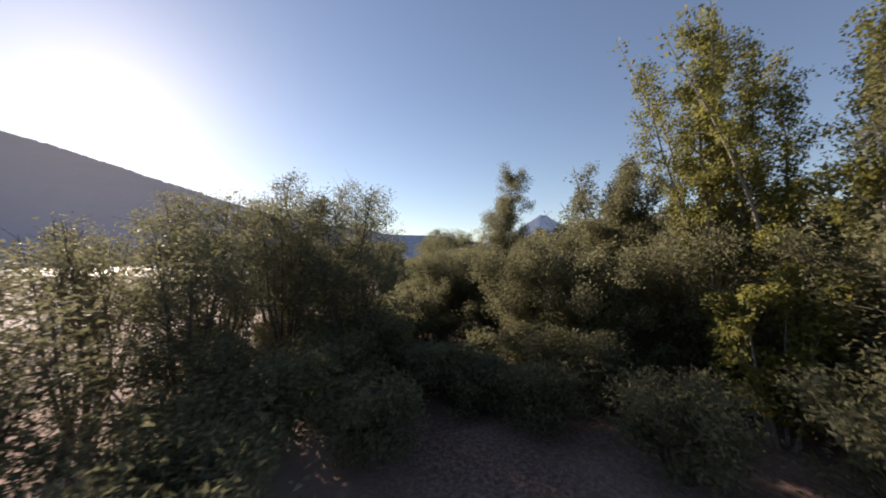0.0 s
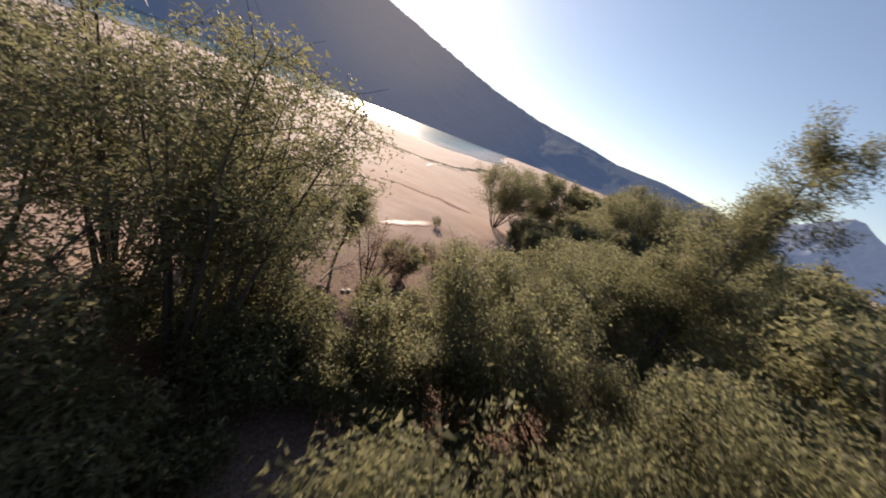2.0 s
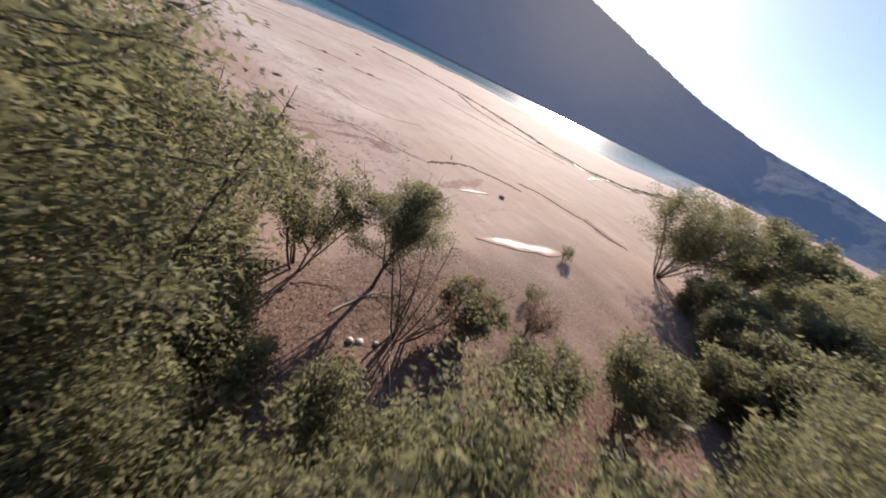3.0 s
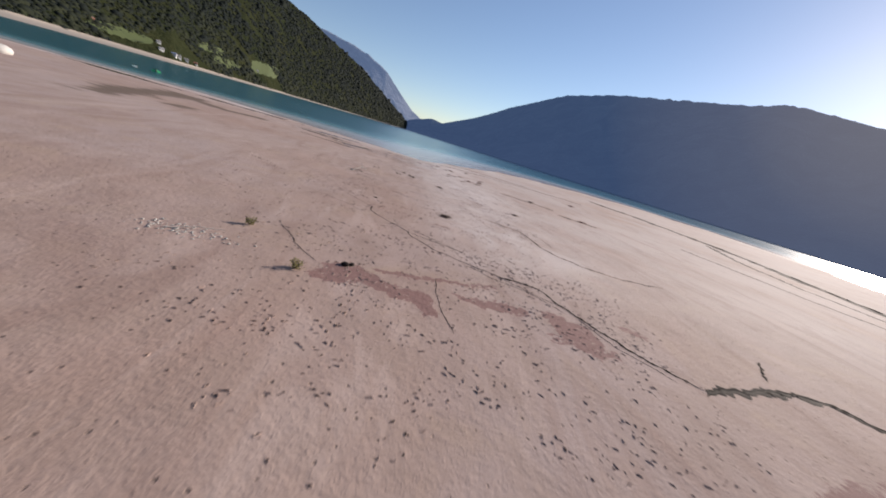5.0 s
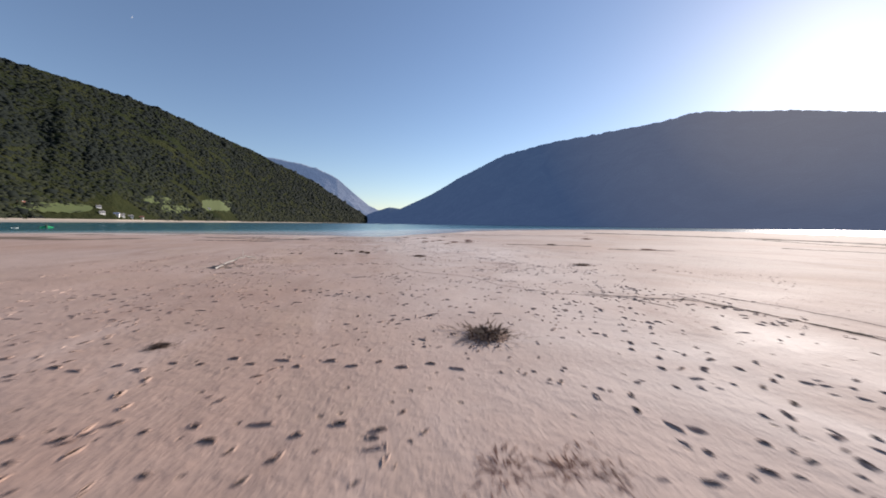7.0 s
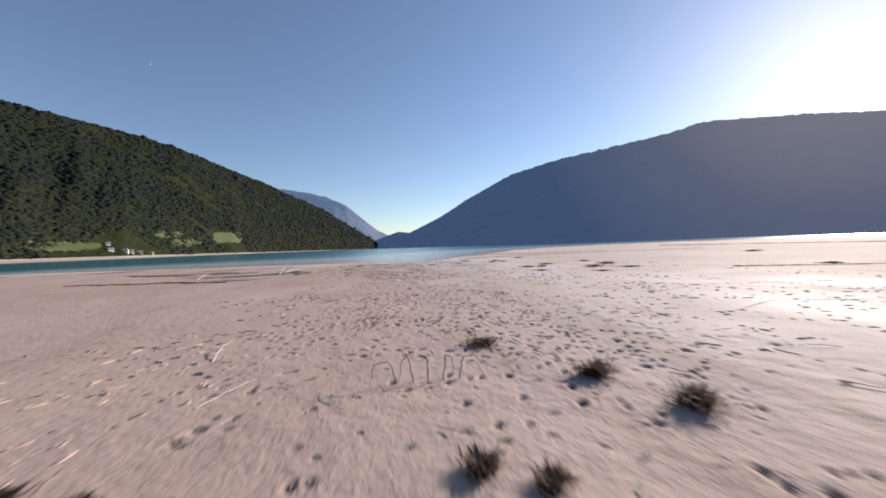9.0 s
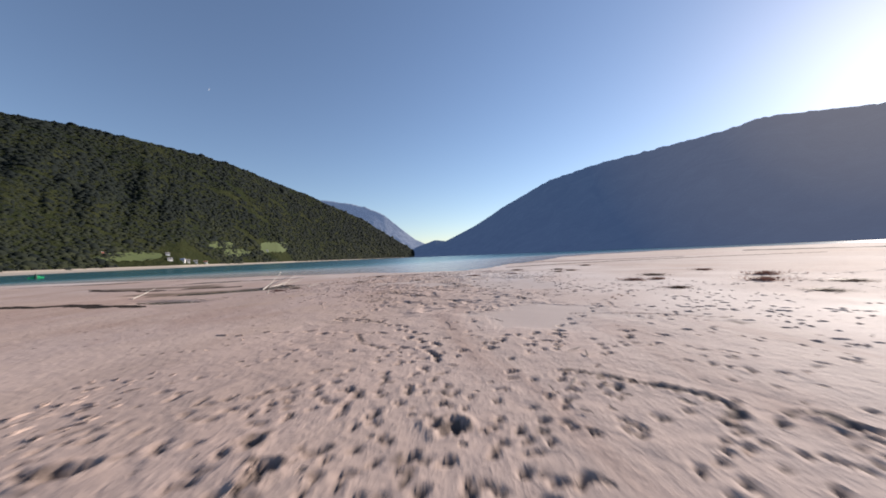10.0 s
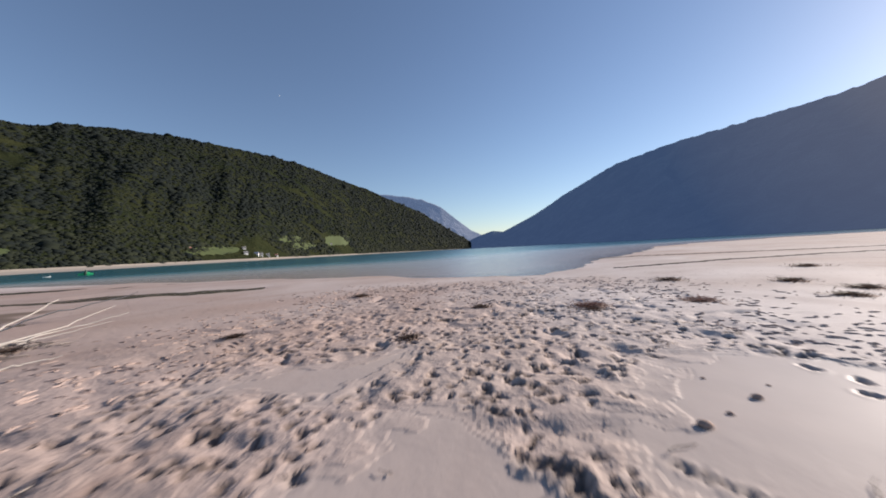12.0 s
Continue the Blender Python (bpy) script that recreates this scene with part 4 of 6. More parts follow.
# the open shore
tree("willow_tree", -10.3, -28.0, 6.2, 1.7, 5, 20000, 31, "slender pale willow with open branches", upright=0.66, clear=0.2, group="shore willows", leaf=(0.13, 0.045), steep=(0.6, 1.8))
tree("willow_tree", -9.0, -31.4, 5.8, 2.2, 6, 34000, 32, "slender pale willow with open branches", upright=0.52, clear=0.22, group="shore willows", leaf=(0.13, 0.045), steep=(0.6, 1.8))
tree("willow_sapling", -5.9, -33.5, 5.9, 3.2, 1, 64000, 33, "small leaning willow with a bare crooked trunk", lean=(-0.02, -0.06), clear=0.22, thick=1.25, group="shore willows", limbs=3.2, taper=0.62, leaf=(0.10, 0.035), steep=(0.8, 2.2), puff=0.13, core=0.0)
tree("bare_bush", -6.4, -36.8, 4.8, 1.5, 9, 11000, 34, "nearly leafless grey willow bush", upright=0.55, lean=(0.15, -0.1), category="bush", twigs_each=6, leaf=(0.10, 0.035), leafy=DRY_LEAF)
tree("willow_bush", -3.2, -37.6, 2.8, 1.5, 8, 36000, 35, "yellow-green rounded willow bush", upright=0.4, category="bush", group="willow bushes", leaf=(0.13, 0.045))
tree("willow_bush", -3.4, -42.0, 3.4, 1.9, 8, 36000, 36, "brownish-green willow bush in leaf litter", upright=0.45, category="bush", group="willow bushes", leaf=(0.13, 0.045))
tree("willow_bush", 1.8, -45.0, 4.2, 2.6, 9, 50000, 37, "brownish-green willow bush in leaf litter", upright=0.42, category="bush", group="willow bushes", leaf=(0.14, 0.05))
tree("dry_bush", 1.7, -39.0, 2.0, 1.5, 10, 12000, 38, "low reddish dry bush on the mud", upright=0.35, category="bush", twigs_each=5, leaf=(0.08, 0.03), leafy=DRY_LEAF)
tree("dry_bush", 4.6, -37.0, 1.3, 0.6, 6, 4500, 39, "small dark green bush on the mud", upright=0.4, category="bush", twigs_each=5, leaf=(0.08, 0.03))
tree("dry_bush", 15.0, -33.9, 1.5, 0.7, 6, 3500, 40, "small ragged bush beside a shining puddle", upright=0.5, category="bush", twigs_each=5, leaf=(0.09, 0.035))
tree("dry_bush", 0.3, -25.5, 1.2, 0.6, 6, 2500, 41, "small ragged bush on the mud", upright=0.5, category="bush", twigs_each=5, leaf=(0.08, 0.03))
tree("dry_bush", -9.6, -7.45, 0.5, 0.16, 5, 900, 42, "small yellowish plant on the mud", upright=0.4, category="plant", twigs_each=4, leaf=(0.05, 0.03), leafy=POPLAR_LEAF)
tree("dry_bush", -6.1, -11.5, 0.55, 0.18, 5, 1000, 43, "small yellowish plant on the mud", upright=0.4, category="plant", twigs_each=4, leaf=(0.05, 0.03), leafy=POPLAR_LEAF)

# the dense bushes under the flight
DOME = "dense rounded willow bush with narrow silvery leaves"
for n, (dx, dy, dh, ds, dstems, count) in enumerate([(-23.4, -48.8, 8.4, 3.5, 13, 220000), (-28.6, -50.2, 7.2, 3.0, 11, 110000), (-13.2, -45.6, 7.9, 3.7, 13, 200000), (-5.4, -49.5, 8.4, 3.4, 10, 110000),
                                                     (-14.4, -50.8, 6.0, 3.0, 10, 80000), (-17.4, -54.0, 8.4, 3.4, 9, 80000), (0.6, -50.6, 8.2, 3.6, 10, 90000), (-1.8, -54.5, 8.8, 3.6, 9, 80000)]):
    tree("willow_bush", dx, dy, dh, ds, dstems, count, 51 + n, DOME, upright=0.5, clear=0.10, category="bush", group="dome willows", taper=0.15, puff=0.15, droop=-0.2, leaf=(0.13, 0.042) if n % 2 == 0 else (0.15, 0.05))
tree("leaning_willow", -7.0, -53.2, 17.4, 6.4, 2, 200000, 59, "tall willow leaning to one side, open at the tip", lean=(0.38, -0.34), upright=0.96, clear=0.10, taper=0.6, puff=0.13, leaf=(0.15, 0.05), limbs=2.2)
tree("willow_tree", -23.8, -53.6, 13.8, 2.9, 5, 120000, 57, "tall dark green willow above the bushes", upright=0.88, clear=0.10, puff=0.18, taper=0.45)

# the poplars
POPLAR = "tall poplar with pale stems and glossy yellow-green leaves"
for n, (px, py, ph, count) in enumerate([(-29.4, -54.8, 20.0, 62000), (-26.6, -57.5, 21.5, 52000), (-32.4, -56.0, 19.4, 62000), (-35.6, -56.4, 18.0, 60000)]):
    tree("poplar_tree", px, py, ph, 2.7, 4, count, 61 + n, POPLAR, leaf=(0.12, 0.09), droop=0.05, clear=0.10, bark=PALE_BARK, leafy=POPLAR_LEAF, upright=0.96, group="poplars", puff=0.15, taper=0.45, steep=(0.6, 1.6), thick=0.6)
tree("poplar_tree", -34.6, -51.4, 6.4, 1.9, 4, 18000, 66, "young poplar with yellow-green leaves", leaf=(0.15, 0.11), droop=0.05, clear=0.1, bark=PALE_BARK, leafy=POPLAR_LEAF, upright=0.75, group="poplars")
for n, (px, py, ph, ps) in enumerate([(-31.4, -53.0, 8.6, 3.2), (-36.8, -53.2, 8.0, 3.2), (-28.0, -57.0, 10.5, 3.6), (-23.0, -58.5, 9.5, 3.6), (-20.0, -57.0, 11.5, 3.2)]):
    tree("willow_tree", px, py, ph, ps, 9, 42000, 90 + n, "dark shaded willow among the poplar stems", upright=0.62, clear=0.06, puff=0.2, leaf=(0.17, 0.06), group="shaded willows")
tree("willow_tree", -39.5, -56.0, 15.0, 4.0, 5, 60000, 67, "dark willow beside the poplars", upright=0.8, clear=0.1, puff=0.17)

# farther along the shore
SHORE_WILLOW = "broad willow with many limbs on the open shore"
FAR_WILLOW = tree("willow_tree", 30.4, -38.9, 10.6, 5.6, 9, 80000, 71, SHORE_WILLOW, upright=0.36, clear=0.2, leaf=(0.2, 0.08), group="far shore willows", puff=0.17, steep=(0.5, 1.6), taper=0.3, core=0.02)
tree("willow_tree", 36.5, -45.0, 11.4, 4.4, 6, 60000, 72, SHORE_WILLOW, upright=0.7, clear=0.22, leaf=(0.24, 0.09), group="far shore willows", lean=(0.08, -0.05), puff=0.16)
for wx, wy, ws, turn in [(41.0, -59.5, 1.2, 1.0), (50.5, -65.0, 1.45, 2.4), (60.0, -66.0, 1.3, 4.0), (36.0, -55.0, 0.7, 5.2)]:
    copy_thing(FAR_WILLOW, Matrix.LocRotScale((wx, wy, ground_z(wx, wy) - 0.06), Euler((0, 0, turn)), (ws, ws, ws)))
BACK = "olive willow bush behind the shore"
BUSHES = [tree("willow_bush", 20.0, -46.0, 5.6, 3.2, 9, 36000, 73, BACK, upright=0.42, category="bush", leaf=(0.26, 0.10), group="back bushes", puff=0.2, clear=0.08),
          tree("willow_bush", 26.5, -52.0, 6.4, 3.6, 9, 36000, 74, BACK, upright=0.45, category="bush", leaf=(0.28, 0.105), group="back bushes", puff=0.2, clear=0.08),
          tree("willow_bush", 52.0, -56.0, 7.0, 4.4, 8, 22000, 75, BACK, upright=0.4, category="bush", leaf=(0.45, 0.22), group="back bushes", puff=0.25, clear=0.05, twigs_each=5),
          tree("willow_bush", 92.0, -66.0, 8.0, 5.2, 7, 8000, 76, "distant olive willow along the lake", upright=0.45, category="bush", leaf=(0.85, 0.42), twigs_each=3, group="back bushes", puff=0.3, clear=0.05)]
pick = random.Random(9)


def copy_bush(source, x, y, scale):
    size = (scale, scale, scale * pick.uniform(0.85, 1.1))
    return copy_thing(source, Matrix.LocRotScale((x, y, ground_z(x, y) - 0.06), Euler((0, 0, pick.uniform(0, 6.28))), size))


for bx, by, bs in [(12.5, -50.0, 0.9), (18.5, -55.5, 1.1), (8.0, -53.0, 0.95), (33.0, -58.0, 1.1), (24.5, -43.5, 0.55), (28.0, -44.5, 0.7), (16.0, -47.0, 0.75), (9.5, -47.6, 0.6), (33.5, -50.5, 0.9), (40.5, -53.0, 1.0), (-22, -63, 1.6), (-31, -64, 1.8), (-39, -63, 1.8), (-14, -63, 1.7), (-6, -66, 1.7), (2, -70, 1.8), (11, -66, 1.6), (-16, -70, 1.9), (20, -74, 1.8), (30, -80, 1.9), (-1, -60, 1.2), (-47, -60, 1.8), (-12, -57, 1.1)]:
    copy_bush(BUSHES[1], bx, by, bs)
for bx, by, bs in [(44, -50, 0.8), (60, -64, 1.0), (40, -66, 1.1), (46, -76, 1.1), (30, -72, 1.1), (18, -70, 1.2), (70, -58, 0.9), (64, -78, 1.1), (4, -66, 1.1), (10, -76, 1.3), (24, -86, 1.3), (-8, -78, 1.4), (42, -90, 1.3), (62, -96, 1.4), (-24, -78, 1.4), (84, -84, 1.2)]:
    copy_bush(BUSHES[2], bx, by, bs)
for n in range(72):
    bearing = radians(pick.uniform(93, 152))
    reach = 100 + 200 * pick.uniform(0, 1) ** 0.8
    copy_bush(BUSHES[3], -20 + reach * math.sin(bearing), -45 + reach * math.cos(bearing), pick.uniform(0.75, 1.35))


# ---- across the lake ----
def west_spot(bearing, elevation, eye=1.6):
    """The place on the western slope at a bearing and elevation, seen from the flats."""
    az, X, Y, Z = west
    j = int(np.clip(round((bearing - az[0]) / (az[1] - az[0])), 0, len(az) - 1))
    x, y, z = X[:-2, j], Y[:-2, j], Z[:-2, j]
    slope = np.maximum.accumulate((z - eye) / np.hypot(x, y))
    v = np.interp(math.tan(radians(elevation - dip(bearing))), slope, np.arange(len(x)))
    return Vector([float(np.interp(v, np.arange(len(x)), c)) for c in (x, y, z)])


def build_beach():
    az = np.arange(-80, -0.5, 0.5)
    rf = np.interp(az, *zip(*LEFT_FOOT))
    near = rf * np.interp(az, [-60, -40, -20, 0], [0.66, 0.74, 0.85, 0.93])
    rows = []
    for f, z in ((0.0, -0.25), (0.1, -0.02), (0.55, 0.9), (1.0, 2.6), (1.03, 4.0)):
        r = near + (rf - near) * f + 6 * fractal(az, az * 0 + f, 3, 3, 0.6, 70) * (f < 0.2)
        rows.append(np.stack([r * np.sin(np.radians(az)), r * np.cos(np.radians(az)), np.full(len(az), z + WATER_Z + 0.10)], -1))
    idx = np.arange(len(az) * 5).reshape(5, len(az))
    faces = np.stack([idx[:-1, :-1], idx[:-1, 1:], idx[1:, 1:], idx[1:, :-1]], -1).reshape(-1, 4)
    tagged(mesh_object("beach", np.array(rows), faces, SAND, smooth=True), "pale dry strip of shore below the forest", "beach", kind="structure")


def build_meadow(b0, b1, e0, e1, label):
    """A grass field lying on the slope between two bearings and two elevations."""
    bs, es = np.linspace(b0, b1, 11), np.linspace(e0, e1, 6)
    mid_b, mid_e = (b0 + b1) / 2, (e0 + e1) / 2
    verts = []
    for e in es:
        for b in bs:
            wob = 0.10 * math.sin(b * 7 + e * 3)
            squeeze = math.sqrt(max(0.05, 1 - (2 * (e - mid_e) / (e1 - e0)) ** 2 * 0.7))
            p = west_spot(mid_b + (b - mid_b) * squeeze, e + wob * (e1 - e0))
            verts.append(p + Vector((0, 0, 1.6)))
    idx = np.arange(66).reshape(6, 11)
    faces = np.stack([idx[:-1, :-1], idx[:-1, 1:], idx[1:, 1:], idx[1:, :-1]], -1).reshape(-1, 4)
    tagged(mesh_object("meadow", np.array(verts), faces, GRASS, smooth=True), label, "meadow", kind="structure")


def box(bm, x0, x1, y0, y1, z0, z1):
    v = [bm.verts.new(p) for p in ((x0, y0, z0), (x1, y0, z0), (x1, y1, z0), (x0, y1, z0), (x0, y0, z1), (x1, y0, z1), (x1, y1, z1), (x0, y1, z1))]
    for f in ((3, 2, 1, 0), (4, 5, 6, 7), (0, 1, 5, 4), (1, 2, 6, 5), (2, 3, 7, 6), (3, 0, 4, 7)):
        bm.faces.new([v[k] for k in f])


def house(at, turn, wide, deep, high, roof_material, label):
    """A gabled house: walls, roof, chimney and windows on the lake side."""
    thing = new("house")
    thing.matrix_world = Matrix.Translation(at) @ Matrix.Rotation(turn, 4, "Z")
    bm = bmesh.new()
    w, d, peak = wide / 2, deep / 2, high + deep * 0.32
    v = [bm.verts.new(p) for p in ((-w, -d, -4), (w, -d, -4), (w, d, -4), (-w, d, -4), (-w, -d, high), (w, -d, high), (w, d, high), (-w, d, high), (-w, 0, peak), (w, 0, peak))]
    for f in ((0, 1, 5, 4), (2, 3, 7, 6), (1, 2, 6, 9, 5), (3, 0, 4, 8, 7), (3, 2, 1, 0)):
        bm.faces.new([v[k] for k in f])
    part("wall", bm, WHITEWASH, thing)
    bm = bmesh.new()
    for side in (-1, 1):
        a = [(-w - 0.6, side * (d + 0.7), high - 0.35), (w + 0.6, side * (d + 0.7), high - 0.35), (w + 0.6, 0, peak + 0.15), (-w - 0.6, 0, peak + 0.15)]
        low = [bm.verts.new(p) for p in a]
        top = [bm.verts.new((p[0], p[1], p[2] + 0.3)) for p in a]
        bm.faces.new(low)
        bm.faces.new(top)
        for q in range(4):
            bm.faces.new([low[q], low[(q + 1) % 4], top[(q + 1) % 4], top[q]])
    bmesh.ops.recalc_face_normals(bm, faces=bm.faces)
    roof = part("roof", bm, roof_material, thing)
    bm = bmesh.new()
    box(bm, w * 0.4, w * 0.4 + 0.9, 0.5, 1.3, peak - 1.5, peak + 1.0)
    part("chimney", bm, WHITEWASH, roof)
    for floor_z in ([1.2] if high < 4.5 else [1.2, 4.0]):
        for q in range(3):
            bm = bmesh.new()
            x = -w + wide * (q + 0.5) / 3
            box(bm, x - 0.6, x + 0.6, -d - 0.06, -d + 0.05, floor_z, floor_z + 1.4)
            part("window", bm, DARK_GLASS, thing)
    return tagged(thing, label, "house", "lakeside village")


def build_village():
    spec = [(-39.0, 1.75, 12, 8, 5.5, ROOF_RED, "small pale house with a red roof"), (-33.3, 1.65, 12, 8, 5.0, ROOF_GREY, "white house above the far shore"),
            (-32.9, 0.95, 14, 9, 6.0, ROOF_GREY, "white two-storey house by the far shore"), (-31.8, 0.80, 14, 9, 6.0, ROOF_BLUE, "white house with a blue-grey roof by the far shore"),
            (-31.2, 0.68, 12, 9, 6.5, ROOF_GREY, "white two-storey house by the far shore"), (-30.4, 0.60, 14, 10, 5.0, ROOF_GREY, "long white house by the far shore"),
            (-29.5, 0.50, 12, 8, 5.0, ROOF_RED, "small pale house with a red roof"), (-22.6, 1.9, 13, 9, 5.5, ROOF_GREY, "white farmhouse beside a meadow"),
            (-20.6, 3.2, 12, 9, 5.0, ROOF_GREY, "white farmhouse beside a meadow")]
    for bearing, el, w, d, h, mat, label in spec:
        house(west_spot(bearing, el), radians(-bearing) + 0.25 * math.sin(bearing * 3), w * 0.5, d * 0.5, h * 0.55, mat, label)


SAND = plain_material("dry_sand", (0.30, 0.25, 0.20), (0.40, 0.34, 0.28), 0.9, 0.2)
GRASS = plain_material("meadow_grass", (0.032, 0.055, 0.011), (0.07, 0.082, 0.022), 0.9, 0.05)
WHITEWASH = plain_material("whitewash", (0.70, 0.69, 0.66), (0.80, 0.79, 0.77), 0.8, 0.5)
ROOF_RED = plain_material("roof_tiles_red", (0.26, 0.10, 0.07), (0.34, 0.15, 0.10), 0.8, 0.6)
ROOF_GREY = plain_material("roof_tiles_grey", (0.18, 0.17, 0.17), (0.28, 0.27, 0.27), 0.8, 0.6)
ROOF_BLUE = plain_material("roof_sheet_blue", (0.16, 0.20, 0.32), (0.22, 0.27, 0.40), 0.6, 0.6)
DARK_GLASS = plain_material("dark_window_glass", (0.02, 0.02, 0.025), (0.04, 0.04, 0.05), 0.15, 1.0)
PALE_WOOD = bark_material("bleached_wood", (0.42, 0.37, 0.32), (0.62, 0.57, 0.51))
GREY_WOOD = bark_material("weathered_wood", (0.20, 0.165, 0.14), (0.36, 0.31, 0.27))
DEAD_GRASS = leaf_material("dead_grass", (0.055, 0.037, 0.030), (0.115, 0.079, 0.062), (0.21, 0.155, 0.125), (0.15, 0.10, 0.075))
RED_WEED = leaf_material("reddish_dry_weed", (0.12, 0.06, 0.05), (0.20, 0.11, 0.09), (0.30, 0.19, 0.15), (0.22, 0.11, 0.09))
STONE = plain_material("pale_stone", (0.36, 0.34, 0.31), (0.60, 0.58, 0.54), 0.8, 5.0)
GREEN_CLOTH = plain_material("bright_green_cloth", (0.0, 0.26, 0.09), (0.01, 0.34, 0.13), 0.55, 2.0)
DARK_CLOTH = plain_material("dark_green_cloth", (0.004, 0.03, 0.018), (0.008, 0.05, 0.03), 0.6, 2.0)
WHITE_HULL = plain_material("white_hull", (0.62, 0.62, 0.60), (0.76, 0.76, 0.74), 0.4, 2.0)

build_beach()
build_meadow(-23.4, -19.8, 1.7, 3.1, "bright green meadow on the wooded slope")
build_meadow(-27.6, -24.6, 1.2, 2.2, "dull green meadow on the wooded slope")
build_meadow(-29.2, -26.4, 2.4, 3.3, "narrow green clearing on the wooded slope")
build_meadow(-39.5, -33.6, 0.9, 1.9, "green and yellow fields above the village")
build_meadow(-57.0, -52.5, 1.2, 2.4, "green meadow above the far shore")
build_village()


# ---- on the water ----
def kite(x, y):
    """A grounded inflatable kite: two green wings swept up to a dark middle."""
    thing = new("inflatable_kite")
    thing.location = (x, y, WATER_Z)
    thing.scale = (0.5, 0.5, 0.75)
    thing.rotation_euler = (0, 0, radians(38))
    for side in (-1, 1):
        verts, n, m = [], 9, 6
        for q in range(n):
            f = q / (n - 1)
            for r in range(m):
                g = r / (m - 1)
                verts.append((side * (0.5 + 2.6 * f), (g - 0.5) * 1.5 * (1 - 0.5 * f), 0.15 + 1.15 * math.sin(math.pi * g) * (1 - 0.55 * f) + 0.06 * math.sin(9 * f)))
        faces = [(q * m + r, q * m + r + 1, (q + 1) * m + r + 1, (q + 1) * m + r) for q in range(n - 1) for r in range(m - 1)]
        mesh_object("wing", verts, faces, GREEN_CLOTH, thing, smooth=True)
        edge = [(side * (0.5 + 2.6 * q / 8), -0.75 * (1 - 0.5 * q / 8), 0.18) for q in range(9)]
        mesh_object("edge_tube", *tube(edge, np.linspace(0.2, 0.1, 9), 8), GREEN_CLOTH, thing, smooth=True)
    bm = bmesh.new()
    bmesh.ops.create_cone(bm, segments=10, radius1=1.1, radius2=0.25, depth=2.0, cap_ends=True, matrix=Matrix.Translation((0, 0, 0.95)))
    part("middle_panel", bm, DARK_CLOTH, thing, "dark green folded middle")
    return tagged(thing, "bright green inflatable kite lying in the shallows", "kite")


def dinghy(x, y):
    thing = new("small_boat")
    thing.location = (x, y, WATER_Z - 0.1)
    thing.scale = (0.45, 0.45, 0.6)
    thing.rotation_euler = (0, 0, radians(50))
    verts, faces = [], []
    n, m = 10, 7
    for q in range(n):
        f = q / (n - 1)
        half = 0.75 * math.sin(math.pi * min(0.97, 0.12 + 0.85 * (1 - f))) ** 0.6
        for r in range(m):
            a = math.pi * r / (m - 1)
            verts.append(((f - 0.5) * 3.4, -half * math.cos(a), 0.55 + 0.25 * f * f - 0.55 * math.sin(a)))
    faces = [(q * m + r, (q + 1) * m + r, (q + 1) * m + r + 1, q * m + r + 1) for q in range(n - 1) for r in range(m - 1)]
    mesh_object("hull", verts, faces, WHITE_HULL, thing, smooth=True)
    for x0 in (-0.8, 0.5):
        bm = bmesh.new()
        box(bm, x0, x0 + 0.3, -0.6, 0.6, 0.38, 0.43)
        part("bench", bm, GREY_WOOD, thing)
    return tagged(thing, "small white boat on the lake", "boat")


kite(-110.0, 144.0)
dinghy(-114.0, 138.0)


# ---- marks in the mud ----
def crack(points, width, high, seed, bank=0.0):
    """A dried runnel: raised broken lips, the bed between them coloured near-black as shade."""
    rng = np.random.default_rng(seed)
    pts = np.array(points, float)
    seg = np.r_[0, np.cumsum(np.linalg.norm(np.diff(pts, axis=0), axis=1))]
    step = max(0.06, width * 0.9)
    s = np.arange(0, seg[-1], step)
    x, y = np.interp(s, seg, pts[:, 0]), np.interp(s, seg, pts[:, 1])
    x = x + (width * 0.8 + 0.03) * fractal(s, s * 0 + seed, 1.1, 3, 0.6, seed)
    y = y + (width * 0.8 + 0.03) * fractal(s, s * 0 + seed + 9, 1.1, 3, 0.6, seed + 1)
    tx, ty = np.gradient(x), np.gradient(y)
    n = np.hypot(tx, ty) + 1e-9
    nx, ny = -ty / n, tx / n
    w = width * (0.45 + 1.0 * rng.random(len(s)) ** 1.5) * np.minimum(1, np.minimum(np.arange(len(s)) + 1, np.arange(len(s))[::-1] + 1) / 6)
    rows = []
    bed = min(0.018, 0.005 + 0.06 * width)
    high = bank or min(high, 0.008 + 0.12 * width)
    for off, up in ((-1.5, -0.02), (-0.62, high * 0.7), (-0.5, bed), (0.5, bed), (0.62, high * 0.55), (1.5, -0.02)):
        px, py = x + nx * w * off, y + ny * w * off
        lip = up * (0.6 + 0.7 * rng.random(len(s))) if abs(off) == 0.62 else up
        rows.append(np.stack([px, py, on_ground(px, py) + lip], -1))
    m = len(s)
    idx = np.arange(6 * m).reshape(6, m)
    faces = np.stack([idx[:-1, :-1], idx[:-1, 1:], idx[1:, 1:], idx[1:, :-1]], -1)
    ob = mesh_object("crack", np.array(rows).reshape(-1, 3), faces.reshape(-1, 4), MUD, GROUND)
    ob.data.materials.append(WET_SHADE_MUD if bank else CRACK_SHADE)
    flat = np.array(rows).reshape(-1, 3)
    attribute(ob, "silt_sheen", silt_and_sheen(flat[:, 0], flat[:, 1]))
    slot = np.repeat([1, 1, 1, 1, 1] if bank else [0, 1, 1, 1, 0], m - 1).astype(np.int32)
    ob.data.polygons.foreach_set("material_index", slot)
    return ob


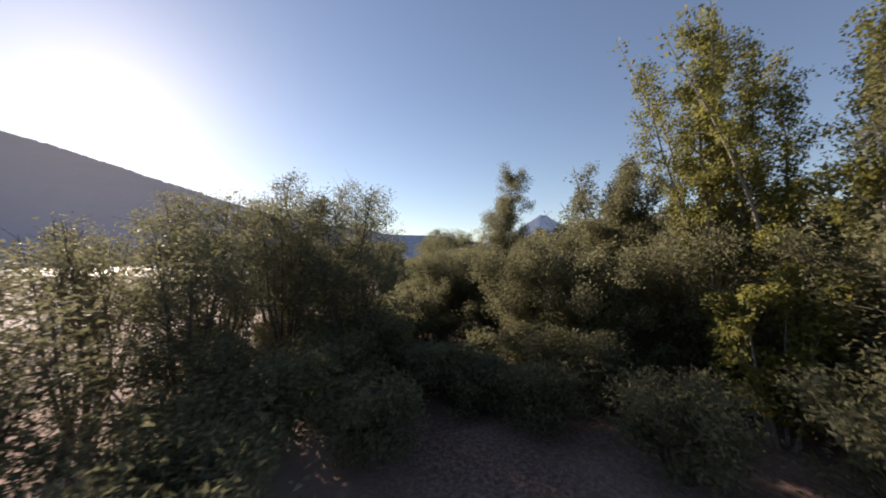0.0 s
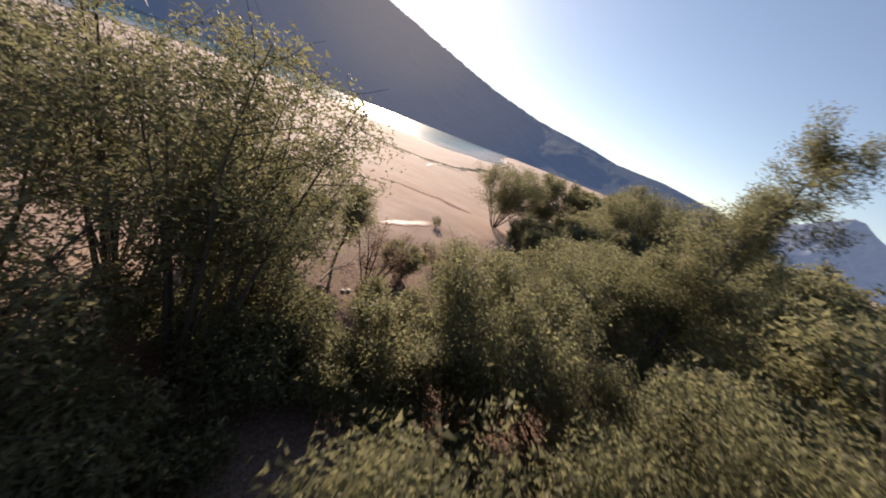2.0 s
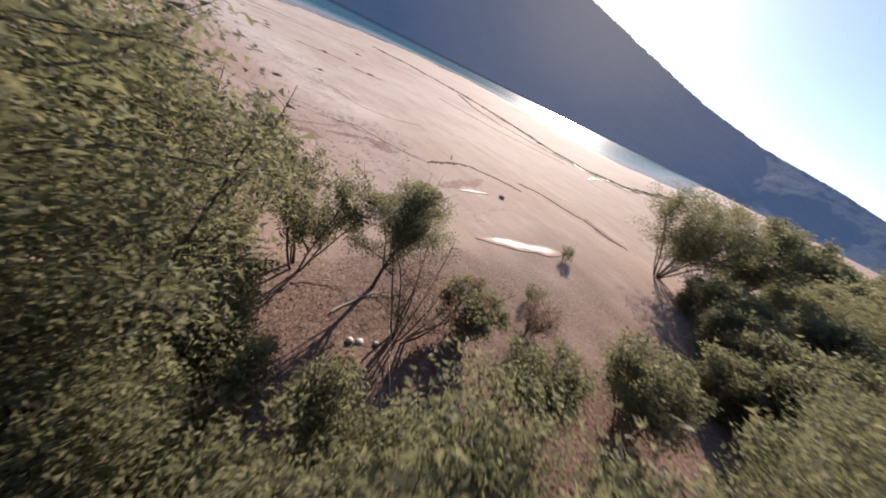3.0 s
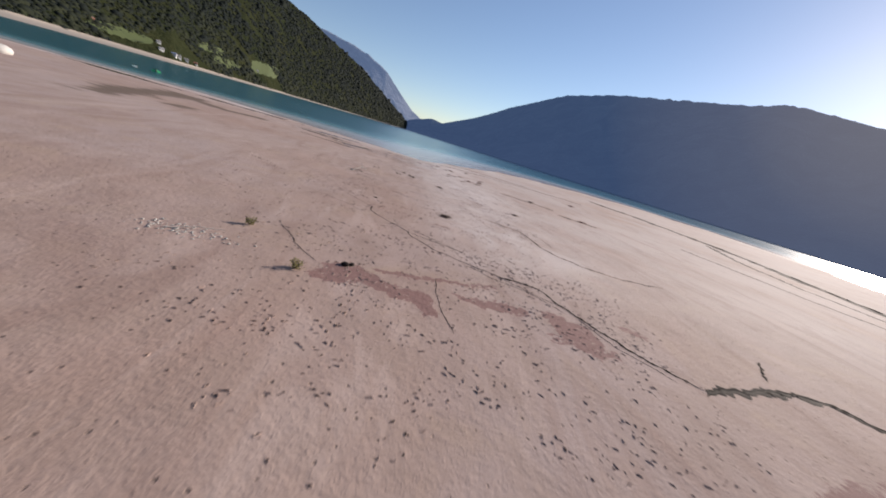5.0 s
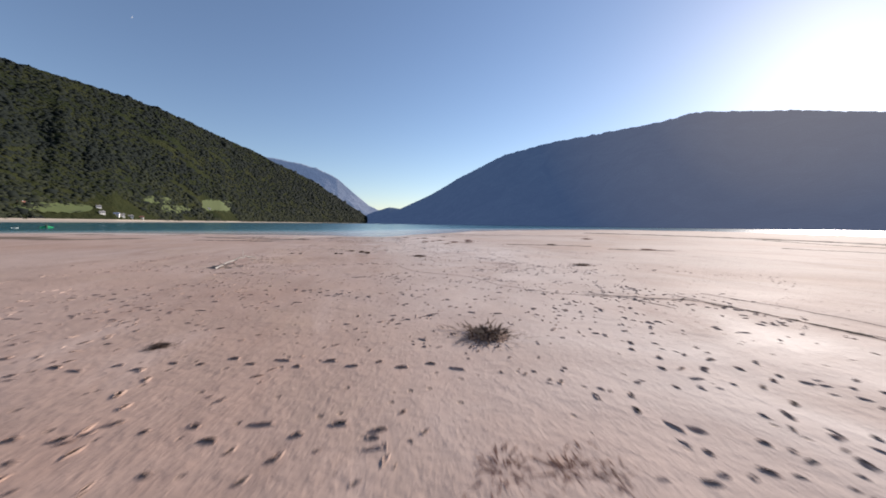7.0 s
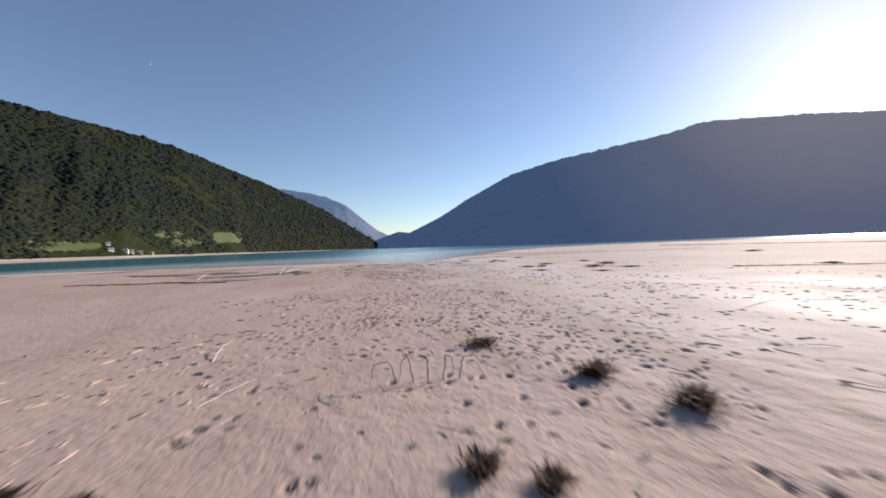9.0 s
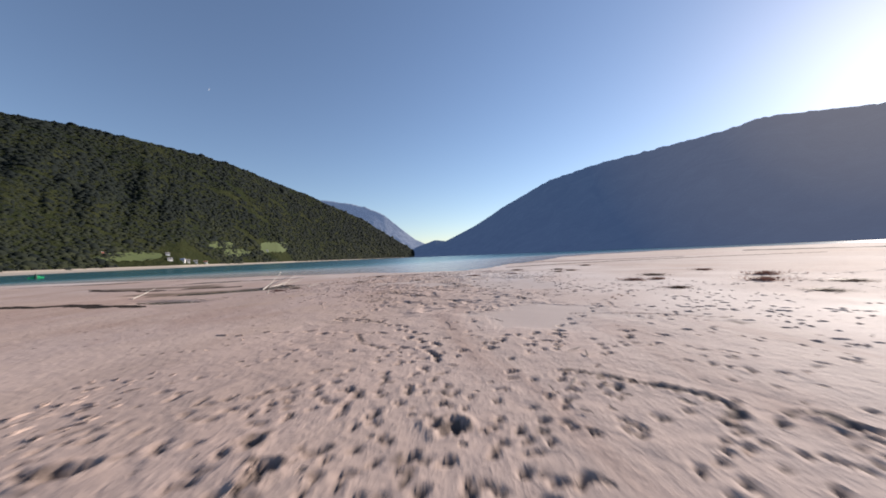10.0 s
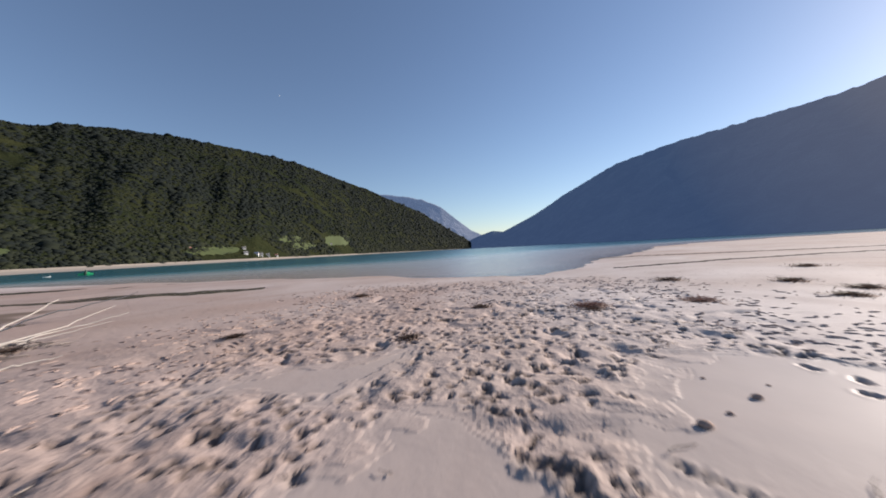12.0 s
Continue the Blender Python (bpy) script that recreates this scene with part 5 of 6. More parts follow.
CRACKS = [
    ([(-4.6, 4.2), (-4.3, 3.8), (-4.2, 2.4), (-3.4, 1.2), (-2.2, 0), (-1.1, -1.2), (-1.0, -1.7), (-0.3, -2.8), (0.6, -3.9), (2.7, -5.1), (4.9, -6.2), (6.4, -6.5)], 0.097, 0.025),
    ([(4.9, -6.2), (7.5, -6.8), (8.0, -8.3), (8.7, -9.9), (9.6, -11.2), (10.4, -12.4), (11.2, -13.6), (12.4, -14.7)], 0.17, 0.025),
    ([(-1.1, -1.2), (-0.4, -1.5), (0.6, -2.0), (1.7, -2.4), (3.1, -3.1)], 0.072, 0.025), ([(-0.7, -0.5), (0.3, -1.1), (1.3, -1.7), (2.4, -2.6), (3.0, -3.0)], 0.05, 0.03),
    ([(8.5, 12.2), (11.5, 10.6), (12.2, 8.0), (12.3, 5.3), (13.4, 3.4), (15.6, 1.6), (19.0, 1.0), (24, 1.5)], 0.16, 0.03), ([(-8.5, -6.2), (-7.7, -7.1), (-6.9, -8.6), (-6.3, -9.4), (-5.5, -10.2)], 0.045, 0.02), 
    ([(-9.5, 4.8), (-7.7, 3.6), (-6.4, 3.0), (-5.2, 1.8), (-4.4, 1.6)], 0.03, 0.02), ([(-3.95, -9.2), (-4.0, -9.7), (-4.25, -10.1)], 0.16, 0.02),
    ([(0.5, -8.8), (0.4, -10.5), (0.5, -11.6), (0.5, -12.6), (0.8, -14.2)], 0.035, 0.015), ([(12.4, -14.7), (18.8, -13.2), (21.3, -13.8), (24.0, -16.3), (26.4, -20.1)], 0.245, 0.03),
    ([(28.9, -17.1), (31.7, -19.8), (32.0, -23.8), (33.3, -26.8), (32.8, -31.0), (33.2, -34)], 0.245, 0.03), ([(18.5, -12.6), (20.2, -10.8), (21.0, -10.2)], 0.144, 0.03),
    ([(8.6, 12.9), (9.6, 11.0), (9.9, 9.4)], 0.05, 0.03), ([(11.8, 11.8), (12.1, 9.3), (12.2, 7.5), (12.6, 5.6)], 0.05, 0.03), ([(13.3, 11.6), (14.1, 9.0), (14.2, 6.5)], 0.05, 0.03),
    ([(-2.3, 48.5), (-2.27, 47.9), (-2.3, 47.5)], 0.014, 0.012), ([(-1.1, 48.7), (-1.0, 48.3), (-0.9, 48.1)], 0.012, 0.012), ([(-1.6, 47.8), (-1.6, 47.4)], 0.012, 0.012),
]
CRACKS += [
    ([(-7.1, 6.8), (-5.6, 5.3), (-4.5, 4.0)], 0.05, 0.02), ([(4.7, -6.2), (6.2, -7.4), (8.2, -8.9), (9.4, -12.2), (11.3, -14.4)], 0.06, 0.02),
    ([(2.6, -5.4), (4.6, -7.0), (6.5, -7.8), (7.9, -9.6)], 0.05, 0.02), ([(9.6, 11.4), (7.2, 12.6), (5.6, 14.6), (4.9, 17.2)], 0.022, 0.02), ([(5.0, 17.0), (2.4, 19.4), (1.6, 22.6)], 0.022, 0.02),
    ([(1.2, 30.0), (3.6, 31.4), (6.2, 30.6)], 0.022, 0.02),
    
    ([(1.2, 54.0), (2.6, 53.2), (4.2, 53.4)], 0.022, 0.02), ([(4.5, 36.5), (7.5, 37.6), (11.5, 36.4)], 0.022, 0.02), ([(6.0, 40.4), (9.4, 41.8), (13.0, 41.0)], 0.022, 0.02),
]
CRACKS_FAR = [
    ([(86, 128), (97, 111), (101, 85), (103, 68), (97, 37), (90, 14), (92, 1), (108, -8), (176, -8)], 1.9, 0.09), ([(96, 70), (84, 48), (80, 30), (84, 10), (99, -12)], 0.8, 0.05),
    ([(20, 49), (25.5, 46.5), (31, 44)], 0.3, 0.03), ([(29, 38.5), (33, 36.6), (36, 35.5)], 0.4, 0.03), ([(5, 102), (24, 100), (44, 98)], 0.3, 0.03), ([(8, 84), (20, 88), (40, 92), (62, 90)], 0.3, 0.03),
    ([(-30, 70), (-24, 67), (-16, 66.5)], 0.4, 0.03), ([(-26, 58), (-19, 57), (-14.5, 55.6)], 0.3, 0.025), ([(60, 40), (66, 18), (78, 2)], 0.3, 0.03),
]
for n, (pts, w, h) in enumerate(CRACKS):
    crack(pts, w, h, 300 + n, 0.09 if w > 0.2 else 0.0)
for n, (pts, w, h) in enumerate(CRACKS_FAR):
    crack(pts, w, h, 350 + n, 0.30 if w > 1 else 0.08)


# footprints
def footprint_shape(seed, long=0.2, wide=0.1, dry=False):
    """Rings of one print: pushed-up rim, hollow coloured dark as wet mud in shade."""
    rng = np.random.default_rng(seed)
    sides = 6
    ang = np.linspace(0, 2 * np.pi, sides, endpoint=False)
    rings = []
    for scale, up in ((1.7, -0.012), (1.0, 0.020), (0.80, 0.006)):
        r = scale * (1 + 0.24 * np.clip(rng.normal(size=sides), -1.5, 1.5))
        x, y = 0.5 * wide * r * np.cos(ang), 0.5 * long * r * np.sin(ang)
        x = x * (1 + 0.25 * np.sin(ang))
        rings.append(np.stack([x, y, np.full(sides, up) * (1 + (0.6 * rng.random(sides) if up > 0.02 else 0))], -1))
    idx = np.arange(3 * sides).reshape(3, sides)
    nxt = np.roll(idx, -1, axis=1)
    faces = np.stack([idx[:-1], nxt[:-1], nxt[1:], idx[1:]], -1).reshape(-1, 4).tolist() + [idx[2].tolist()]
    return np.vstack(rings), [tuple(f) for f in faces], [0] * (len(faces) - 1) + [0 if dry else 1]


PRINTS = [footprint_shape(400 + k, 0.12 + 0.03 * (k % 4), 0.055 + 0.012 * (k % 3), k > 6) for k in range(9)]
PRINT_MESHES = []
for verts, faces, slots in PRINTS:
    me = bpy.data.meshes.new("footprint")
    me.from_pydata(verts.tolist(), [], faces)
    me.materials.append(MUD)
    me.materials.append(WET_SHADE_MUD)
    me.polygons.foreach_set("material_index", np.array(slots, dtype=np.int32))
    PRINT_MESHES.append(me)

def place_prints():
    """Prints beyond the fine part of the sheet, laid on it one by one."""
    spots, is_trail, fine = print_spots()
    spots, is_trail = spots[~fine], is_trail[~fine]
    spots = np.c_[spots, on_ground(spots[:, 0], spots[:, 1])]
    near = np.flatnonzero((np.abs(spots[:, 0]) < 13) & (spots[:, 1] > -20) & (spots[:, 1] < 30) & ~is_trail)
    single = is_trail.copy()
    single[near[:: max(1, len(near) // 150)][:150]] = True
    for n in np.flatnonzero(single):
        x, y, turn, size, z = spots[n]
        ob = new("footprint", PRINT_MESHES[n % 7 if is_trail[n] else n % 9])
        ob.parent = GROUND
        ob.matrix_basis = Matrix.LocRotScale((x, y, z), Euler((0, 0, turn)), (size, size, size))
    verts, faces, slots, base = [], [], [], 0
    for n in np.flatnonzero(~single):
        x, y, turn, size, z = spots[n]
        v, f, m = PRINTS[n % 9]
        c, s = math.cos(turn) * size, math.sin(turn) * size
        verts.append(np.stack([x + v[:, 0] * c - v[:, 1] * s, y + v[:, 0] * s + v[:, 1] * c, z + v[:, 2] * size], -1))
        faces += [tuple(i + base for i in one) for one in f]
        slots += m
        base += len(v)
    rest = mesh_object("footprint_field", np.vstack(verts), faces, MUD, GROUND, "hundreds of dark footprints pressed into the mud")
    rest.data.materials.append(WET_SHADE_MUD)
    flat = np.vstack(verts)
    attribute(rest, "silt_sheen", silt_and_sheen(flat[:, 0], flat[:, 1]))
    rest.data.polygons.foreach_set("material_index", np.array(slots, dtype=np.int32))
    tagged(rest, kind="stuff")


place_prints()


# ---- puddles ----
def puddle(points, half, seed, label):
    """A thin film of water along a line, with an uneven outline."""
    pts = np.array(points, float)
    seg = np.r_[0, np.cumsum(np.linalg.norm(np.diff(pts, axis=0), axis=1))]
    s = np.linspace(0, seg[-1], 60)
    x, y = np.interp(s, seg, pts[:, 0]), np.interp(s, seg, pts[:, 1])
    tx, ty = np.gradient(x), np.gradient(y)
    n = np.hypot(tx, ty)
    shape = half * np.sin(np.pi * np.linspace(0.01, 0.99, 60)) ** 0.6
    rows = []
    for side, k in ((1, 0), (0.3, 0), (-0.3, 0), (-1, 7)):
        w = side * shape * (1 + 0.4 * fractal(s, s * 0 + k, seg[-1] * 0.2, 2, 0.5, seed))
        px, py = x - ty / n * w, y + tx / n * w
        rows.append(np.stack([px, py, on_ground(px, py) + 0.03 + 0.0004 * np.hypot(px, py)], -1))
    idx = np.arange(240).reshape(4, 60)
    faces = np.stack([idx[:-1, :-1], idx[1:, :-1], idx[1:, 1:], idx[:-1, 1:]], -1).reshape(-1, 4)
    ob = mesh_object("puddle", np.array(rows).reshape(-1, 3), faces, PUDDLE, smooth=True)
    attribute(ob, "film", np.repeat([0.0, 1.0, 1.0, 0.0], 60) * np.tile(np.sin(np.pi * np.linspace(0, 1, 60)) ** 0.5, 4))
    return tagged(ob, label, "puddle", "puddles")


def puddle_material():
    k = Mat("milky_puddle")
    n = k.node("ShaderNodeAttribute")
    n.attribute_name = "film"
    film = k.ramp(k.maths("ADD", n.outputs["Fac"], k.maths("MULTIPLY", k.maths("SUBTRACT", k.noise(0.9, 4, 0.6), 0.5), 1.2)), [(0.25, grey(0)), (0.9, grey(1))])
    k.set(k.mix(film, (0.37, 0.265, 0.22), (0.36, 0.31, 0.285)), k.maths("SUBTRACT", 0.92, k.maths("MULTIPLY", film, 0.36)))
    k.b.inputs["Specular IOR Level"].default_value = 0.14
    return k.m


PUDDLE = puddle_material()
puddle([(6.2, -29.8), (9.0, -30.3), (12.0, -31.6), (16.2, -33.0)], 1.0, 3, "shining milky puddle on the mud")
SHORE_PUDDLE = "thin shining puddle in a runnel near the lake"
puddle([(90.6, 6.0), (88.0, 2.5), (89.0, -2.0)], 0.9, 4, SHORE_PUDDLE)
puddle([(89.0, -3.0), (96.0, -4.5), (101.0, -2.0)], 0.9, 5, SHORE_PUDDLE)
puddle([(97.0, -8.5), (104.0, -9.5), (110.0, -8.0)], 1.0, 6, SHORE_PUDDLE)
puddle([(73.0, -8.0), (84.0, -5.0), (92.0, -6.0)], 0.7, 7, SHORE_PUDDLE)
puddle([(11.6, -21.4), (14.0, -21.3), (17.0, -21.6)], 0.35, 8, "small milky puddle beside reddish mud")


# ---- driftwood, weeds and stones on the flats ----
def branch(points, radius, material, label, seed=0, name="driftwood_branch", side_twigs=0):
    """One bleached branch with a few side twigs."""
    rng = np.random.default_rng(seed)
    thing = new(name)
    pts = np.array(points, float)
    origin = Vector((pts[0][0], pts[0][1], ground_z(pts[0][0], pts[0][1]) - 0.01))
    thing.location = origin
    seg = np.linspace(0, len(pts) - 1, 14)
    line = np.stack([np.interp(seg, np.arange(len(pts)), pts[:, k]) for k in range(3)], -1)
    line[:, :2] -= pts[0][:2]
    line += rng.normal(0, radius * 0.6, line.shape)
    mesh_object("stem", *tube(line, np.linspace(radius, radius * 0.3, 14), 7), material, thing, smooth=True)
    for q in range(side_twigs):
        k = rng.integers(4, 12)
        go = line[min(k + 2, 13)] - line[k] + rng.normal(0, 0.25, 3)
        twig = limb_path(rng, line[k], go, np.linalg.norm(line[-1] - line[0]) * rng.uniform(0.15, 0.35), 0.12, 0.02, 6)
        twig[:, 2] = np.maximum(twig[:, 2], 0.01)
        mesh_object("twig", *tube(twig, np.linspace(radius * 0.4, radius * 0.12, 6), 5), material, thing, smooth=True)
    return tagged(thing, label, "driftwood", "driftwood")


BLEACHED = "long bleached driftwood branch sticking out of the mud"
branch([(-13.45, 63.70, 0.02), (-13.43, 65.33, 0.45), (-13.36, 66.70, 1.12)], 0.035, PALE_WOOD, BLEACHED, 1)
branch([(-13.70, 64.50, 0.02), (-12.30, 65.35, 0.70), (-10.49, 66.29, 1.12)], 0.028, PALE_WOOD, BLEACHED, 2)
branch([(-13.25, 64.40, 0.03), (-12.87, 66.35, 0.27), (-12.56, 67.53, 0.68)], 0.024, PALE_WOOD, BLEACHED, 3)
branch([(-13.10, 64.55, 0.03), (-12.60, 66.10, 0.24), (-11.85, 67.23, 0.47)], 0.026, PALE_WOOD, BLEACHED, 4)
branch([(-13.00, 65.00, 0.03), (-12.50, 66.00, 0.16), (-11.95, 66.90, 0.30)], 0.018, PALE_WOOD, BLEACHED, 5)
branch([(-12.90, 65.05, 0.03), (-12.70, 65.30, 0.09), (-12.40, 65.55, 0.12)], 0.035, GREY_WOOD, "weathered root end sticking out of the mud", 17)
branch([(-13.30, 64.50, 0.03), (-12.90, 64.70, 0.06), (-12.40, 64.80, 0.05)], 0.022, GREY_WOOD, "weathered root lying on the mud", 18)
branch([(-10.35, 63.20, 0.02), (-10.10, 63.65, 0.05), (-9.81, 64.10, 0.06)], 0.022, PALE_WOOD, "short bleached branch lying on the mud", 6)
branch([(-8.9, 22.0, 0.03), (-8.4, 22.9, 0.35), (-7.8, 23.6, 0.62), (-7.3, 23.9, 0.5)], 0.06, PALE_WOOD, "bleached forked root on the mud", 7, side_twigs=4)
branch([(-9.3, 22.4, 0.03), (-8.6, 22.6, 0.15), (-7.9, 22.4, 0.28)], 0.06, GREY_WOOD, "weathered root on the mud", 8, side_twigs=4)
branch([(-6.9, 35.9, 0.02), (-7.0, 36.5, 0.10), (-7.1, 37.3, 0.05)], 0.012, PALE_WOOD, "thin pale stalk on the mud", 9)
branch([(-6.2, 33.9, 0.02), (-6.0, 34.2, 0.06), (-5.8, 34.7, 0.03)], 0.012, PALE_WOOD, "thin pale stalk on the mud", 10)
branch([(-18.4, 59.5, 0.02), (-18.2, 60.3, 0.3), (-18.0, 60.6, 0.5)], 0.03, PALE_WOOD, "short bleached branch standing in the mud", 11, side_twigs=4)
branch([(-11.4, 59.6, 0.02), (-11.35, 59.62, 0.14), (-11.3, 59.65, 0.26)], 0.03, PALE_WOOD, "short bleached stub by a pool", 12)
branch([(-8.4, -39.2, 0.03), (-7.4, -37.4, 0.25), (-6.6, -36.0, 0.5)], 0.035, PALE_WOOD, "pale fallen branch below a bare bush", 13, side_twigs=2)
branch([(-9.6, -32.4, 0.05), (-8.2, -32.6, 0.12), (-7.2, -33.2, 0.2)], 0.03, PALE_WOOD, "pale fallen branch between the saplings", 14, side_twigs=2)
branch([(-8.6, -34.6, 0.04), (-6.4, -34.0, 0.10), (-4.4, -34.4, 0.06)], 0.06, GREY_WOOD, "weathered log lying at the tree line", 15, side_twigs=5)
branch([(-12.0, -10.4, 0.03), (-11.0, -9.8, 0.15), (-10.0, -9.4, 0.1)], 0.03, PALE_WOOD, "pale branch lying on white stones", 16, side_twigs=1)
for q in range(5):
    ax = -3.75 + 0.22 * q
    branch([(ax, 34.1, 0.0), (ax + 0.05 * (q - 2), 34.2, 0.30 + 0.05 * (q % 2)), (ax + 0.16 * (q - 2), 34.25, 0.28), (ax + 0.18 * (q - 2), 34.3, 0.02)], 0.012, GREY_WOOD, "thin dry stalk bent over in a hoop", 20 + q)


def tussock(x, y, radius, high, blades, seed, material, label):
    """A clump of dead grass on a low mound of mud."""
    rng = np.random.default_rng(seed)
    thing = new("grass_tussock")
    thing.location = (x, y, ground_z(x, y) - 0.01)
    ang = np.linspace(0, 2 * np.pi, 12, endpoint=False)
    rings = [np.stack([radius * s * np.cos(ang) * (1 + 0.2 * rng.normal(size=12)), radius * s * np.sin(ang) * (1 + 0.2 * rng.normal(size=12)), np.full(12, z)], -1) for s, z in ((0.62, 0.0), (0.4, high * 0.12), (0.15, high * 0.18))]
    idx = np.arange(36).reshape(3, 12)
    nxt = np.roll(idx, -1, axis=1)
    faces = [tuple(f) for f in np.stack([idx[:-1], nxt[:-1], nxt[1:], idx[1:]], -1).reshape(-1, 4).tolist()] + [tuple(idx[2].tolist())]
    mesh_object("mound", np.vstack(rings), faces, MUD, thing, smooth=True)
    a, r = rng.uniform(0, 2 * np.pi, blades), radius * np.abs(rng.normal(0, 0.36, blades)) * (1 + 0.5 * np.sin(3 * rng.uniform(0, 6.28, blades)))
    root = np.stack([r * np.cos(a), r * np.sin(a), np.full(blades, high * 0.1)], -1)
    out = np.stack([np.cos(a), np.sin(a), np.zeros(blades)], -1) * rng.uniform(0.1, 0.9, (blades, 1)) + rng.normal(0, 0.25, (blades, 3)) * (1, 1, 0)
    ln = max(high, 0.45 * radius) * rng.uniform(0.3, 1.25, (blades, 1)) ** 1.4
    rise = min(0.85, 1.1 * high / radius)
    mid = root + (out * (1 - 0.6 * rise) + np.array([0, 0, 0.75 * rise])) * ln * 0.6
    tip = mid + (out * 0.9 + np.array([0, 0, 0.25 * rise])) * ln * 0.6
    wide = np.cross(out, [0, 0, 1.0])
    wide = wide / (np.linalg.norm(wide, axis=1, keepdims=True) + 1e-6) * 0.008 * (1 + radius)
    v = np.stack([root - wide, root + wide, mid + wide * 0.8, mid - wide * 0.8, tip], 1).reshape(-1, 3)
    k = np.arange(blades) * 5
    faces = np.concatenate([np.stack([k, k + 1, k + 2], -1), np.stack([k, k + 2, k + 3], -1), np.stack([k + 3, k + 2, k + 4], -1)])
    tagged(mesh_object("grass", v, faces, material, thing), kind="stuff")
    return tagged(thing, label, "tussock", "tussocks")


BROWN = "brown tussock of dead grass on the mud"
REDDISH = "flattened clump of reddish dry weed on the mud"
for n, (tx, ty, tr, th) in enumerate([(2.7, 7.8, 0.75, 0.40), (3.9, 28.9, 0.6, 0.35), (14.7, 22.0, 0.7, 0.35), (-2.06, 35.7, 0.34, 0.28), (-0.98, 33.7, 0.25, 0.40), (-0.43, 32.6, 0.26, 0.40), (-3.15, 32.0, 0.14, 0.24),
                                      (-2.68, 31.7, 0.13, 0.2), (-6.9, 32.4, 0.18, 0.18), (8.0, 53.7, 0.5, 0.25), (11.1, 50.8, 0.6, 0.2), (15.1, 53.0, 0.8, 0.3), (11.9, 60.8, 0.8, 0.3), (-7.3, 65.6, 0.28, 0.18)]):
    tussock(tx, ty, tr * 1.25, th * 0.65, 620, 500 + n, DEAD_GRASS, BROWN)
for n, (tx, ty, tr, th) in enumerate([(9.1, 69.0, 0.6, 0.25), (1.6, 68.1, 0.5, 0.16), (-6.7, 72.7, 0.5, 0.3), (-3.1, 65.2, 0.3, 0.15), (-1.5, 69.0, 0.35, 0.12), (7.1, 74.6, 0.7, 0.35), (10.7, 72.8, 0.7, 0.35), (10.9, 70.4, 0.7, 0.3),
                                      (16.4, 78.7, 0.8, 0.4), (16.9, 114.7, 1.2, 0.5), (26.7, 48.0, 1.0, 0.4), (-6.2, 32.2, 0.15, 0.15), (-4.4, 8.2, 0.25, 0.12), (-12.2, 64.8, 0.4, 0.25), (-10.6, 61.8, 0.35, 0.2)]):
    tussock(tx, ty, tr * 1.2, th * 0.8, 480, 540 + n, DEAD_GRASS, BROWN)
for n, (tx, ty, tr, th) in enumerate([(2.1, 3.2, 0.5, 0.05), (1.4, 3.35, 0.45, 0.04), (2.5, 3.0, 0.3, 0.04), (8.8, 57.9, 0.95, 0.3), (10.1, 57.9, 0.6, 0.25), (16.6, 58.0, 1.2, 0.5), (13.2, 54.9, 1.1, 0.4), (1.8, 68.7, 0.8, 0.15), (5.0, 69.0, 0.8, 0.12), (33.7, 37.0, 1.4, 0.4),
                                      (18.0, 63.9, 1.0, 0.3), (-11.2, 60.8, 0.7, 0.15), (47.0, 69.0, 1.5, 0.6)]):
    tussock(tx, ty, tr, th, 420 if th > 0.06 else 160, 580 + n, RED_WEED, REDDISH)


def stone(x, y, size, seed, label, group="stones", material=None):
    bm = bmesh.new()
    bmesh.ops.create_icosphere(bm, subdivisions=2, radius=size)
    noise_seed = Vector((seed * 3.1, seed * 1.7, seed))
    for v in bm.verts:
        v.co *= 1 + 0.28 * noise.noise(v.co / size * 0.9 + noise_seed)
        v.co.z *= 0.62
    me = bpy.data.meshes.new("stone")
    bm.to_mesh(me)
    bm.free()
    me.polygons.foreach_set("use_smooth", np.ones(len(me.polygons), dtype=bool))
    me.materials.append(material or STONE)
    ob = new("stone", me)
    ob.location = (x, y, ground_z(x, y) + size * 0.3)
    return tagged(ob, label, "stone", group)


stone(-8.6, -36.3, 0.16, 1, "pale round stone on the leaf litter")
stone(-8.25, -36.5, 0.17, 2, "pale round stone on the leaf litter")
stone(-7.6, -36.8, 0.12, 3, "pale round stone on the leaf litter")
stone(-69.0, 43.0, 1.5, 4, "large white boulder at the water's edge")
stone(18.8, -22.2, 0.35, 5, "dark stone on the mud", material=GREY_WOOD)
stone(-4.2, -9.9, 0.2, 6, "dark wet clod beside the reddish mud", material=WET_SHADE_MUD)
stone(-3.9, -9.7, 0.14, 7, "dark wet clod beside the reddish mud", material=WET_SHADE_MUD)
CLOD = "small mud clod on smooth damp mud"
for n, (sx, sy, size) in enumerate([(0.55, 61.6, 0.07), (1.5, 62.25, 0.055), (1.3, 62.85, 0.025), (0.95, 61.85, 0.035), (1.9, 62.6, 0.022)]):
    stone(sx, sy, size, 30 + n, CLOD, "clods", MUD)


